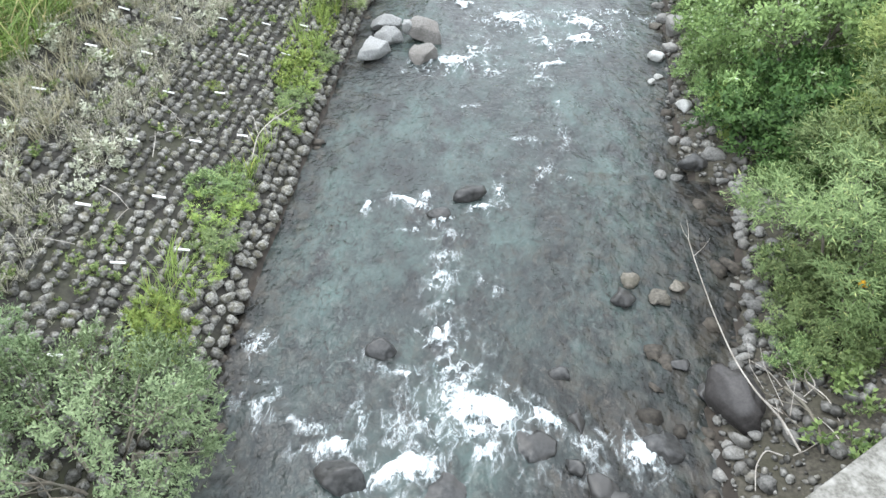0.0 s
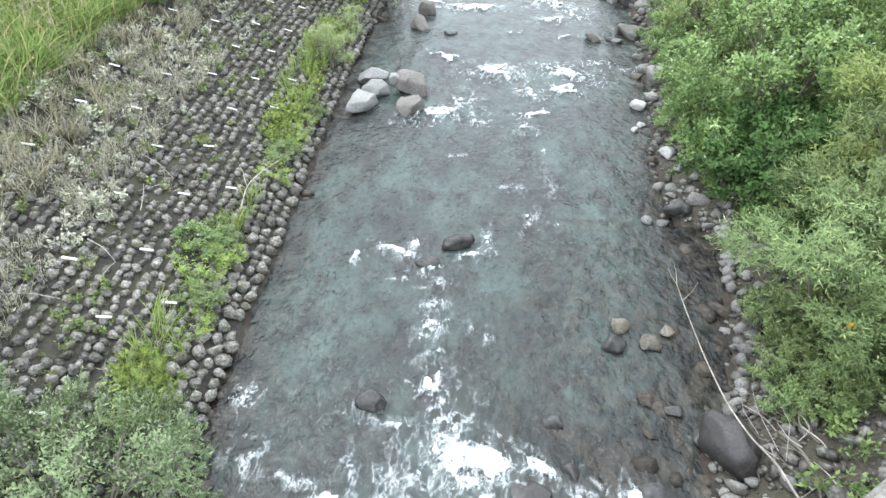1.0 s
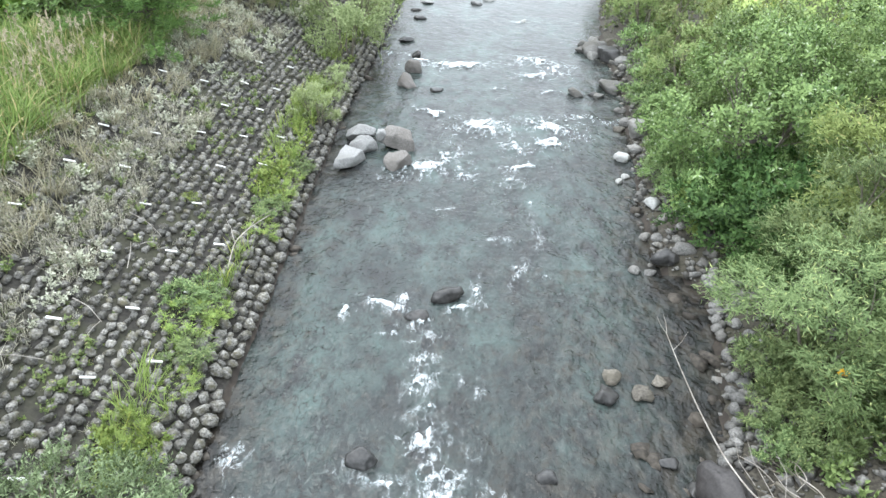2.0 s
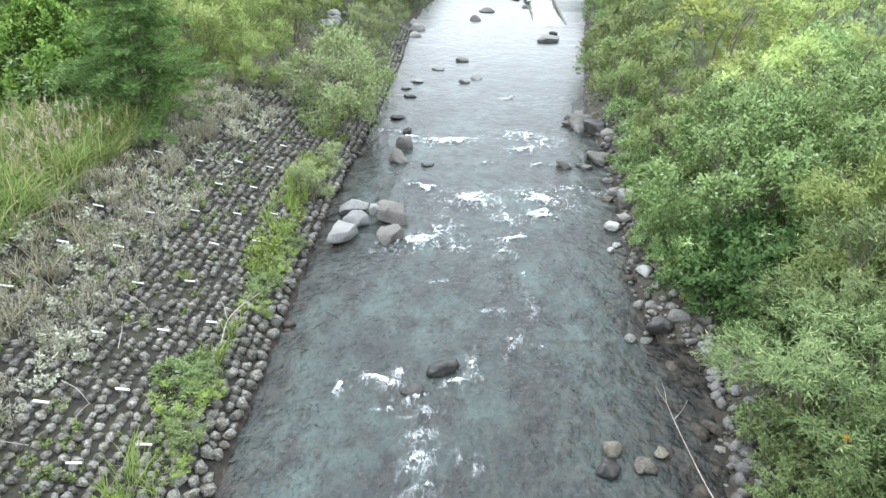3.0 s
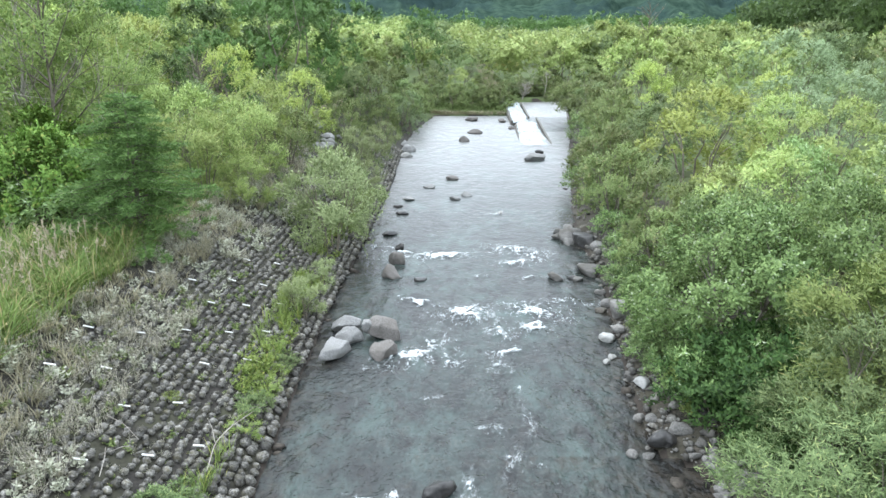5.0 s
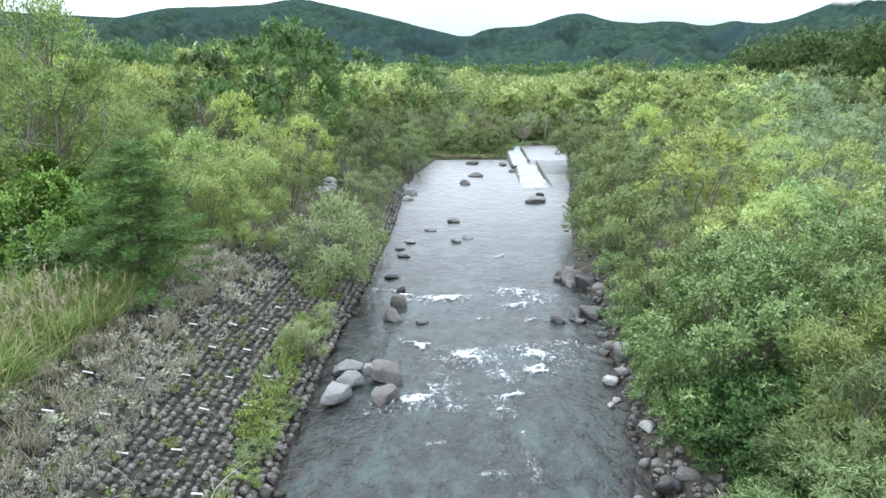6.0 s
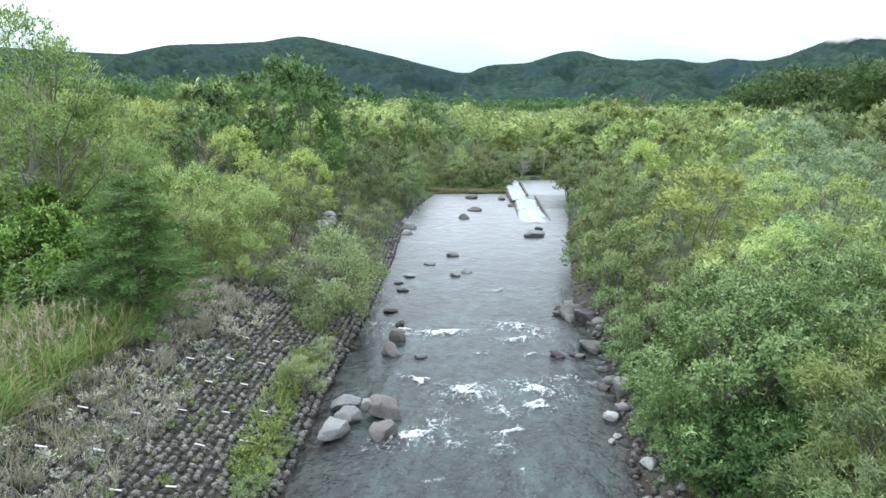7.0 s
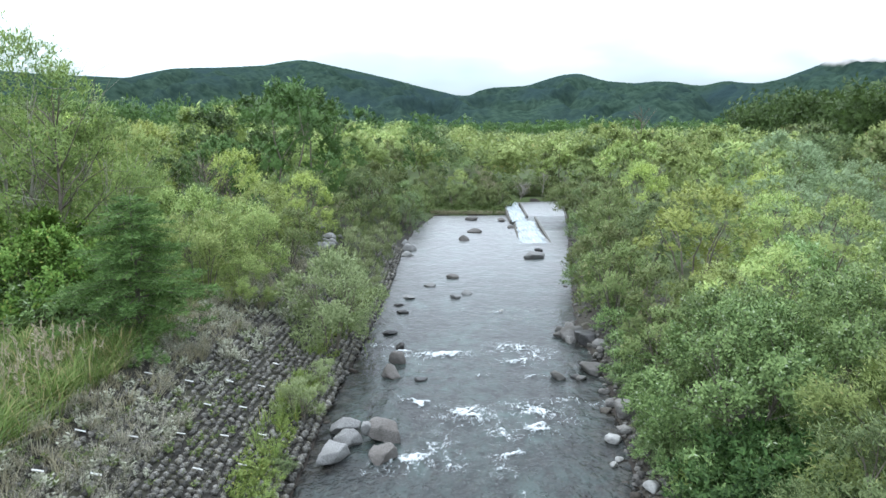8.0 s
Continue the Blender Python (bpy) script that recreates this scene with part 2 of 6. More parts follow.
def water_material():
    """Silty water: the deeper, the more its silt takes over from the brown of the bed; ripple light and dark are
    painted into the silt; a clear rippled surface on top.
    """
    m, nt, out = nodes_of("river_water")
    turb = noise_of(nt, 0.45, 3.0, (1, 0.6, 1))
    deep = noise_of(nt, 1.3, 5.0, (1.2, 0.7, 1), 0.6)
    silt = mix_rgb(nt, ramp(nt, turb, 0.40, 0.64), (0.037, 0.044, 0.043), (0.070, 0.100, 0.092))
    silt = mix_rgb(nt, ramp(nt, deep, 0.42, 0.68), silt, (0.026, 0.027, 0.028))
    # dark wave faces and sky gleams of wavelets, painted as strokes into the colour
    painted_ripple = noise_of(nt, 4.2, 4.0, (1.0, 0.62, 1.0), 0.6, 1.9)
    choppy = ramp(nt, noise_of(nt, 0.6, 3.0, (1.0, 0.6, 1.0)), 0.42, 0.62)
    silt = mix_rgb(nt, mul_of(nt, ramp(nt, painted_ripple, 0.55, 0.68), choppy), silt, (0.020, 0.020, 0.019))
    silt = mix_rgb(nt, mul_of(nt, ramp(nt, painted_ripple, 0.45, 0.34), choppy), silt, (0.078, 0.090, 0.084))
    depth = nt.nodes.new("ShaderNodeAttribute")
    depth.attribute_name = "depth"
    streak = noise_of(nt, 4.5, 4.0, (1.0, 0.7, 1.0), 0.6, 1.2)
    vis = nt.nodes.new("ShaderNodeMapRange")
    vis.inputs["From Min"].default_value, vis.inputs["From Max"].default_value = 0.32, 0.68
    vis.inputs["To Min"].default_value, vis.inputs["To Max"].default_value = -6.5, -1.3
    nt.links.new(streak, vis.inputs["Value"])
    dens = nt.nodes.new("ShaderNodeMath")
    dens.operation = "MULTIPLY"
    nt.links.new(depth.outputs["Fac"], dens.inputs[0])
    nt.links.new(vis.outputs["Result"], dens.inputs[1])
    clear_share = nt.nodes.new("ShaderNodeMath")
    clear_share.operation = "EXPONENT"
    nt.links.new(dens.outputs[0], clear_share.inputs[0])
    stones = noise_of(nt, 2.6, 3.0, (1, 0.8, 1), 0.55, 0.6)
    bed = mix_rgb(nt, ramp(nt, stones, 0.45, 0.60), (0.008, 0.0064, 0.005), (0.036, 0.030, 0.023))
    silt = mix_rgb(nt, clear_share.outputs[0], silt, bed)
    bumps = None
    chop = nt.nodes.new("ShaderNodeAttribute")
    chop.attribute_name = "chop"
    for scale, stretch, dist in ((1.4, (1, 0.6, 1), 0.085), (3.6, (1, 0.7, 1), 0.060), (10, (1, 0.8, 1), 0.028), (27, (1, 0.9, 1), 0.008)):
        bp = nt.nodes.new("ShaderNodeBump")
        nt.links.new(chop.outputs["Fac"], bp.inputs["Strength"])
        bp.inputs["Distance"].default_value = dist * 1.25
        nt.links.new(noise_of(nt, scale, 2.0, stretch, 0.45, 0.25), bp.inputs["Height"])
        if bumps:
            nt.links.new(bumps, bp.inputs["Normal"])
        bumps = bp.outputs[0]
    body = nt.nodes.new("ShaderNodeBsdfDiffuse")
    nt.links.new(silt, body.inputs["Color"])
    gl = nt.nodes.new("ShaderNodeBsdfGlossy")
    far_rip = nt.nodes.new("ShaderNodeMapRange")      # ripples too fine to model, farther up the pool
    far_rip.inputs["From Min"].default_value, far_rip.inputs["From Max"].default_value = 16.0, 46.0
    far_rip.inputs["To Min"].default_value, far_rip.inputs["To Max"].default_value = 0.05, 0.42
    geo = nt.nodes.new("ShaderNodeNewGeometry")
    sep = nt.nodes.new("ShaderNodeSeparateXYZ")
    nt.links.new(geo.outputs["Position"], sep.inputs[0])
    nt.links.new(sep.outputs["Y"], far_rip.inputs["Value"])
    nt.links.new(far_rip.outputs["Result"], gl.inputs["Roughness"])
    nt.links.new(bumps, gl.inputs["Normal"])
    fr = nt.nodes.new("ShaderNodeFresnel")
    fr.inputs["IOR"].default_value = 1.33
    nt.links.new(bumps, fr.inputs["Normal"])
    top = nt.nodes.new("ShaderNodeMixShader")
    nt.links.new(fr.outputs[0], top.inputs[0])
    nt.links.new(body.outputs[0], top.inputs[1])
    nt.links.new(gl.outputs[0], top.inputs[2])
    nt.links.new(top.outputs[0], out.inputs["Surface"])
    return m


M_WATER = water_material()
M_SHEET = surface("falling_water", (0.16, 0.20, 0.22), (0.52, 0.56, 0.57), 2.6, 0.5, (0.24, 0.29, 0.31), rough=0.35, vary=0, bump=0.8, stretch=(3.0, 0.22, 1))



def lace_material():
    """Foam: white where it is thick; where it thins out, threads of bubbles leave the water showing."""
    m, nt, out = nodes_of("foam_lace")
    at = nt.nodes.new("ShaderNodeAttribute")
    at.attribute_name = "cover"

    def calc(op, a, b, c=None):
        n = nt.nodes.new("ShaderNodeMath")
        n.operation = op
        for k, v in enumerate((a, b, c)):
            if isinstance(v, bpy.types.NodeSocket):
                nt.links.new(v, n.inputs[k])
            elif v is not None:
                n.inputs[k].default_value = v
        return n.outputs[0]

    grain = noise_of(nt, 11, 7.0, (1.0, 0.55, 1.0), 0.74, 1.3)
    core = ramp(nt, calc("MULTIPLY_ADD", grain, 2.3, at.outputs["Fac"]), 1.38, 1.80)
    thread = noise_of(nt, 4.0, 4.0, (1.0, 0.42, 1.0), 0.62, 0.7)
    thin = ramp(nt, calc("ABSOLUTE", calc("SUBTRACT", thread, 0.5), 0.0), 0.075, 0.01)
    lace = calc("MULTIPLY", calc("MULTIPLY", thin, ramp(nt, at.outputs["Fac"], -0.42, 0.25)), ramp(nt, grain, 0.36, 0.56))
    share = calc("MINIMUM", calc("MAXIMUM", core, calc("MULTIPLY", lace, 0.62)), 1.0)
    d = nt.nodes.new("ShaderNodeBsdfPrincipled")
    col = mix_rgb(nt, ramp(nt, noise_of(nt, 9, 5.0, (1, 0.7, 1), 0.7), 0.33, 0.58), (0.27, 0.33, 0.335), (0.62, 0.65, 0.655))
    nt.links.new(col, d.inputs["Base Color"])
    d.inputs["Roughness"].default_value = 0.6
    t = nt.nodes.new("ShaderNodeBsdfTransparent")
    mx = nt.nodes.new("ShaderNodeMixShader")
    nt.links.new(share, mx.inputs[0])
    nt.links.new(t.outputs[0], mx.inputs[1])
    nt.links.new(d.outputs[0], mx.inputs[2])
    nt.links.new(mx.outputs[0], out.inputs["Surface"])
    return m


M_FOAM_LACE = lace_material()
# ---------------------------------------------------------------- mesh helpers


def mesh_of(name, V, F, mats, smooth=False, mat_index=None, normals=None):
    """A mesh from arrays: V (n,3), F (m,3) or (m,4); normals: one for each vertex, where leaves shade as the round head they make up."""
    V, F = np.asarray(V, np.float32), np.asarray(F, np.int32)
    me = bpy.data.meshes.new(name)
    k = F.shape[1]
    me.vertices.add(len(V))
    me.vertices.foreach_set("co", V.ravel())
    me.loops.add(F.size)
    me.loops.foreach_set("vertex_index", F.ravel())
    me.polygons.add(len(F))
    me.polygons.foreach_set("loop_start", np.arange(0, F.size, k, dtype=np.int32))
    if mat_index is not None:
        me.polygons.foreach_set("material_index", np.asarray(mat_index, np.int32))
    me.polygons.foreach_set("use_smooth", np.full(len(F), smooth, bool))
    for m in (mats if isinstance(mats, (list, tuple)) else [mats]):
        me.materials.append(m)
    me.update(calc_edges=True)
    me.validate()
    if normals is not None:
        me.normals_split_custom_set_from_vertices(np.asarray(normals, np.float32).tolist())
    return me


def part(name, me, parent, label="", m=None):
    ob = new(name, me)
    ob.parent = parent
    if m is not None:
        ob.matrix_basis = m
    return tagged(ob, label)


def thing(name, m=None):
    ob = new(name)
    if m is not None:
        ob.matrix_basis = m
    return ob


def grid_faces(nr, nc):
    i = np.arange(nr * nc).reshape(nr, nc)
    return np.stack([i[:-1, :-1], i[:-1, 1:], i[1:, 1:], i[1:, :-1]], -1).reshape(-1, 4)


_perm = np.random.default_rng(11).permutation(512)
_grad = np.random.default_rng(12).uniform(-1, 1, (512, 2))


def perlin(x, y):
    x, y = np.asarray(x, float), np.asarray(y, float)
    xi, yi = np.floor(x).astype(int), np.floor(y).astype(int)
    fx, fy = x - xi, y - yi
    u, v = fx * fx * fx * (fx * (fx * 6 - 15) + 10), fy * fy * fy * (fy * (fy * 6 - 15) + 10)

    def g(ix, iy, dx, dy):
        h = _grad[(_perm[(ix & 511)] + iy * 57) & 511]
        return h[..., 0] * dx + h[..., 1] * dy
    a = g(xi, yi, fx, fy) * (1 - u) + g(xi + 1, yi, fx - 1, fy) * u
    b = g(xi, yi + 1, fx, fy - 1) * (1 - u) + g(xi + 1, yi + 1, fx - 1, fy - 1) * u
    return a * (1 - v) + b * v


def fbm(x, y, octaves=4, gain=0.5):
    s, a, f = 0.0, 1.0, 1.0
    for o in range(octaves):
        s = s + a * perlin(x * f + 17.3 * o, y * f - 9.1 * o)
        a, f = a * gain, f * 2.03
    return s


# ---------------------------------------------------------------- plan of the valley
LEFT_EDGE = ((-80, -3.9), (5, -3.85), (20, -3.8), (29, -3.4), (38, -3.05), (51, -3.0), (60, -2.6), (70.6, -0.9), (71.3, 7.9), (79.0, 8.5), (80.2, 12.9), (4000, 12.9))
RIGHT_EDGE = ((-80, 3.8), (5, 4.0), (6.7, 4.0), (8, 4.8), (9.7, 5.2), (12.4, 5.7), (13.2, 4.7), (15.8, 5.0), (19, 5.3), (25, 6.1), (29.5, 6.0),
              (34.5, 6.7), (51, 9.4), (63, 11.6), (75, 13.2), (79, 13.4), (80.2, 13.0), (4000, 13.0))


def left_edge(y):
    return np.interp(y, [p[0] for p in LEFT_EDGE], [p[1] for p in LEFT_EDGE])


def right_edge(y):
    return np.interp(y, [p[0] for p in RIGHT_EDGE], [p[1] for p in RIGHT_EDGE])


def step_up(x, y):
    """The upper pool lies half a metre higher, behind the weir."""
    x, y = np.asarray(x, float), np.asarray(y, float)
    behind = np.clip((y - 60.5) / 6.0, 0, 1)
    return 0.5 * np.where(x > 7.95, behind, np.clip((y - 71.3) / 8.0, 0, 1))


def ground_z(x, y):
    x, y = np.asarray(x, float), np.asarray(y, float)
    xl, xr = left_edge(y), right_edge(y)
    dl, dr = xl - x, x - xr                       # metres up the left and the right bank
    left = np.where(dl > 0, np.minimum(0.08 + 0.5 * dl, np.interp(y, [64, 70.5, 77, 95, 140], [2.5, 0.10, 0.35, 0.6, 2.5])) + np.clip(dl - 5.2, 0, 60) * 0.012, 0)
    left = left + np.where(dl > 5.0, 0.14 * fbm(x * 0.5, y * 0.5), 0.0)
    right = np.where(dr > 0, 0.10 + 0.24 * np.minimum(dr, 4.5) + 0.09 * np.clip(dr - 4.5, 0, 12), 0)
    right = right + np.where(dr > 0, np.minimum(dr, 1) * 0.16 * fbm(x * 0.9 + 3, y * 0.9), 0.0)
    inside = np.minimum(-dl * 0.26, -dr * np.where(y < 13, 0.065, 0.2))
    bed = -np.minimum(np.clip(inside, 0, None), 0.45) + 0.10 * fbm(x * 0.7, y * 0.5) - 0.04
    z = np.where((dl <= 0) & (dr <= 0), bed, left + right)
    return z + step_up(x, y) + np.clip((y - 250) / 2500, 0, 1) * 8


def axis(lo, a, b, hi, step, growth):
    mid_part = list(np.arange(a, b + 1e-6, step))
    up, s = [b], step
    while up[-1] < hi:
        s *= growth
        up.append(up[-1] + s)
    dn, s = [a], step
    while dn[-1] > lo:
        s *= growth
        dn.append(dn[-1] - s)
    return np.array(dn[:0:-1] + mid_part + up[1:])


xs, ys = axis(-2500, -10, 15, 2500, 0.22, 1.17), axis(-300, 0, 76, 3500, 0.32, 1.13)
X, Y = np.meshgrid(xs, ys)
Z = ground_z(X, Y)
GF = grid_faces(len(ys), len(xs))
cx, cy = X.ravel()[GF].mean(1), Y.ravel()[GF].mean(1)
dl, dr = left_edge(cy) - cx, cx - right_edge(cy)
gi = np.full(len(GF), 2)
gi[(dl <= 0) & (dr <= 0)] = 1
gi[(dl > 0) & (dl < 5.0) & (cy < 66)] = 4
gi[(dl >= 5.0) & (dl < 7.5)] = 0
gi[(dr > 0) & (dr < 4 + 1.5 * fbm(cx * 0.4, cy * 0.4)) & (cy < 62)] = 3
ground = new("ground", mesh_of("ground", np.stack([X, Y, Z], -1).reshape(-1, 3), GF, [M_SOIL, M_BED, M_MEADOW, M_GRAVEL, M_REVET], True, gi))
tagged(ground, "river valley ground with gravel shore, soil and green undergrowth", "ground", kind="structure")

# ---------------------------------------------------------------- water
# rapids: x, y, half width, half length, turn in degrees, density, height
RAPIDS = (
    (-0.33, 7.80, 0.42, 0.28, 25, 0.8, 0.07), (0.45, 6.22, 0.80, 0.46, -18, 1.05, 0.12), (-1.70, 5.42, 0.42, 0.24, 20, 0.9, 0.10),
    (-0.62, 5.12, 0.66, 0.28, 22, 1.0, 0.12), (1.45, 6.26, 0.62, 0.17, -12, 0.8, 0.08), (2.87, 5.80, 0.28, 0.34, 10, 0.85, 0.08),
    (-0.86, 6.85, 0.42, 0.13, 5, 0.7, 0.05), (-3.30, 7.15, 0.16, 0.28, -15, 0.8, 0.05), (-2.95, 6.05, 0.30, 0.36, 40, 0.66, 0.05),
    (-2.20, 5.75, 0.55, 0.11, -12, 0.66, 0.04), (0.05, 7.05, 0.62, 0.55, -35, 0.56, 0.05), (-0.35, 5.85, 0.95, 0.5, 0, 0.56, 0.05), (0.55, 5.55, 0.45, 0.22, 15, 0.75, 0.06),
    (-1.4, 6.0, 0.22, 0.45, 10, 0.5, 0.05), (2.0, 5.75, 0.25, 0.4, 15, 0.6, 0.05),
    (-2.10, 11.06, 0.16, 0.22, -35, 0.8, 0.06), (-1.35, 11.30, 0.45, 0.13, -22, 0.85, 0.07), (-0.95, 11.55, 0.14, 0.32, 12, 0.6, 0.05),
    (0.55, 11.75, 0.12, 0.42, -8, 0.75, 0.06), (0.28, 11.35, 0.32, 0.10, 8, 0.8, 0.05), (-0.60, 10.75, 0.42, 0.14, 18, 0.6, 0.05), (-0.35, 10.35, 0.3, 0.16, 20, 0.5, 0.04),
    (-0.45, 9.75, 0.28, 0.14, 20, 0.52, 0.03), (-0.36, 9.15, 0.22, 0.42, -20, 0.45, 0.03), (0.60, 8.95, 0.22, 0.25, 30, 0.38, 0.02),
    (0.80, 20.7, 0.62, 0.50, 10, 0.66, 0.12), (2.90, 20.9, 0.75, 0.50, -25, 0.62, 0.12), (2.85, 19.7, 0.38, 0.36, -20, 0.85, 0.10),
    (-0.75, 17.65, 0.72, 0.30, 22, 0.72, 0.10), (-0.2, 18.4, 0.25, 0.6, -10, 0.45, 0.05), (1.75, 19.4, 0.26, 0.55, 10, 0.52, 0.06), (1.95, 18.0, 0.42, 0.14, 8, 0.62, 0.05),
    (4.35, 21.8, 0.65, 0.22, -8, 0.5, 0.05), (-0.85, 21.7, 0.42, 0.12, -25, 0.62, 0.06), (0.3, 17.2, 0.22, 0.16, 10, 0.4, 0.03),
    (-0.10, 26.6, 1.05, 0.26, 6, 0.85, 0.09), (-2.85, 27.6, 0.36, 0.20, -15, 0.7, 0.06), (-1.55, 26.9, 0.40, 0.22, -10, 0.68, 0.06), (-2.2, 27.5, 0.3, 0.22, -15, 0.6, 0.06),
    (2.95, 27.4, 0.85, 0.42, -20, 0.68, 0.09), (2.90, 25.7, 0.48, 0.24, 0, 0.75, 0.08), (3.65, 26.5, 0.38, 0.65, 10, 0.5, 0.06),
    (-0.42, 8.45, 0.30, 0.16, 15, 0.5, 0.03), (-0.12, 7.35, 0.18, 0.40, -30, 0.6, 0.04), (0.20, 6.75, 0.30, 0.35, -30, 0.62, 0.05), (-1.55, 7.1, 0.2, 0.2, 10, 0.45, 0.03), (-1.0, 5.55, 0.5, 0.2, 10, 0.5, 0.04), (2.3, 6.05, 0.2, 0.3, 20, 0.45, 0.03),
    (-3.45, 7.2, 0.14, 0.3, -10, 0.62, 0.05), (-3.15, 6.5, 0.12, 0.35, 25, 0.5, 0.04), (-3.05, 6.0, 0.35, 0.12, -15, 0.55, 0.04), (-0.52, 9.1, 0.16, 0.35, -12, 0.6, 0.03), (0.42, 9.05, 0.10, 0.3, 25, 0.45, 0.03),
    (-1.08, 10.4, 0.3, 0.1, 15, 0.5, 0.03), (1.5, 12.7, 0.1, 0.45, -15, 0.5, 0.04), (1.55, 17.0, 0.3, 0.4, 10, 0.45, 0.04),
    (1.70, 12.85, 0.13, 0.38, 12, 0.45, 0.04), (2.15, 12.6, 0.09, 0.24, 20, 0.5, 0.03), (2.0, 15.9, 0.12, 0.14, 0, 0.6, 0.03), (2.1, 14.4, 0.18, 0.8, 5, 0.36, 0.03),
    (1.1, 14.0, 0.5, 0.2, 10, 0.34, 0.03), (-0.3, 15.4, 0.35, 0.12, 14, 0.36, 0.02), (3.3, 24.1, 0.4, 0.12, 0, 0.45, 0.03), (1.4, 24.2, 0.2, 0.1, 10, 0.55, 0.03), (2.6, 33.0, 0.6, 0.15, 5, 0.4, 0.03), (7.2, 53.3, 1.0, 0.4, 0, 0.75, 0.05),
)


def rapid_field(x, y):
    """How strongly the water breaks, and how high it heaps up, at a place."""
    d, h = np.zeros_like(x), np.zeros_like(x)
    for rx, ry, a, b, turn, dens, height in RAPIDS:
        near = (abs(x - rx) < 3.2 * (a + b)) & (abs(y - ry) < 3.2 * (a + b))
        if not near.any():
            continue
        c, s = math.cos(radians(turn)), math.sin(radians(turn))
        grow = 1.12 if 16 < ry < 30 else 1.0
        dx, dy = (x[near] - rx) / grow, (y[near] - ry) / grow
        u, v = (c * dx + s * dy) / a, (-s * dx + c * dy) / b
        g = np.exp(-0.9 * (u * u + v * v))
        halo = 0.5 * np.exp(-0.28 * (u * u + v * v))
        d[near] = np.maximum(d[near], np.maximum(g, halo) * (dens + (0.14 if ry > 8.3 else 0.0) + (0.04 if 16 < ry < 30 else 0.0)))
        h[near] += g * height
    return d, h


def water_z(x, y):
    _, h = rapid_field(x, y)
    calm = np.clip((y + 2) / 6, 0.2, 1) * np.interp(y, [22, 45], [1.0, 0.25])
    z = 0.035 * fbm(x * 1.5 + 0.3 * np.sin(y), y * 0.8, 3) + 0.020 * fbm(x * 4.0, y * 2.2, 2)
    return z * calm + h * (0.75 + 0.5 * fbm(x * 4, y * 4, 2)) + step_up(x, y)


def sheet(x0, x1, y_axis, dx):
    xa = np.arange(x0, x1 + 1e-6, dx)
    return np.meshgrid(xa, y_axis)


wy = np.concatenate([np.arange(-30, 0, 1.0), np.arange(0, 16, 0.1), np.arange(16, 34, 0.16), np.arange(34, 97, 0.35)])
WX, WY = sheet(-4.6, 14.4, wy, 0.14)
WZ = water_z(WX, WY)
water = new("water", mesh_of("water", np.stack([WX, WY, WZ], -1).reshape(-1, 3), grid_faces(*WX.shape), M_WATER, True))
depth_at = water.data.attributes.new("depth", "FLOAT", "POINT")
depth_at.data.foreach_set("value", np.clip(WZ - ground_z(WX, WY), 0, 2).ravel().astype(np.float32))
chop_at = water.data.attributes.new("chop", "FLOAT", "POINT")
chop_at.data.foreach_set("value", np.interp(WY, [14, 24, 34, 48], [1.0, 0.6, 0.42, 0.34]).ravel().astype(np.float32))
tagged(water, "shallow grey-green river water rippling over a stony bed", "water", kind="structure")


def white_water(name, x0, x1, y0, y1, step):
    """Broken water: a lumpy sheet that stays only where the stream breaks, torn into strands; its cover thins out to the borders."""
    gx, gy = np.meshgrid(np.arange(x0, x1, step), np.arange(y0, y1, step))
    torn = 1.0 if y0 > 16 else 0.0            # thinner, more ragged crests farther up
    wx = gx + (0.2 + 0.18 * torn) * fbm(gx * 2.0, gy * 2.0, 3)
    wy2 = gy + (0.2 + 0.22 * torn) * fbm(gx * 2.0 + 40, gy * 2.0, 4)
    d, _ = rapid_field(wx, wy2)
    strand = 1 - 4.2 * abs(fbm(wx * 2.9, wy2 * 1.7, 3)) + (0.45 + 0.5 * torn) * fbm(wx * 9, wy2 * 6, 3)
    keep = d * (1.55 - 0.1 * torn) + np.clip(strand, -1, 1) * (0.40 + 0.30 * torn) * np.clip(d * 6, 0, 1) - 0.86
    fine = 0.018 * fbm(gx * 18, gy * 18, 2) + 0.06 * np.clip(keep, 0, 0.7) * (1 + fbm(gx * 6, gy * 6, 2))
    gz = water_z(gx, gy) + 0.008 + np.maximum(fine, -0.004)
    f = grid_faces(*gx.shape)
    f = f[(keep.ravel()[f].max(1) > -0.45) & (d.ravel()[f].max(1) > 0.06)]
    used, inv = np.unique(f, return_inverse=True)
    me = mesh_of(name, np.stack([gx, gy, gz], -1).reshape(-1, 3)[used], inv.reshape(-1, 4), M_FOAM_LACE, True)
    cover = me.attributes.new("cover", "FLOAT", "POINT")
    cover.data.foreach_set("value", keep.ravel()[used].astype(np.float32))
    return tagged(new(name, me), "white foaming water breaking over rocks in the river", "white water", kind="stuff")


for box in ((-3.9, 3.6, 4.0, 8.7, 0.03), (-2.6, 2.6, 8.7, 16.4, 0.04), (-2.2, 5.4, 16.6, 22.8, 0.055), (-3.4, 5.0, 23.6, 34, 0.07), (5.2, 9.4, 51.6, 54.4, 0.1)):
    white_water("white_water", *box)

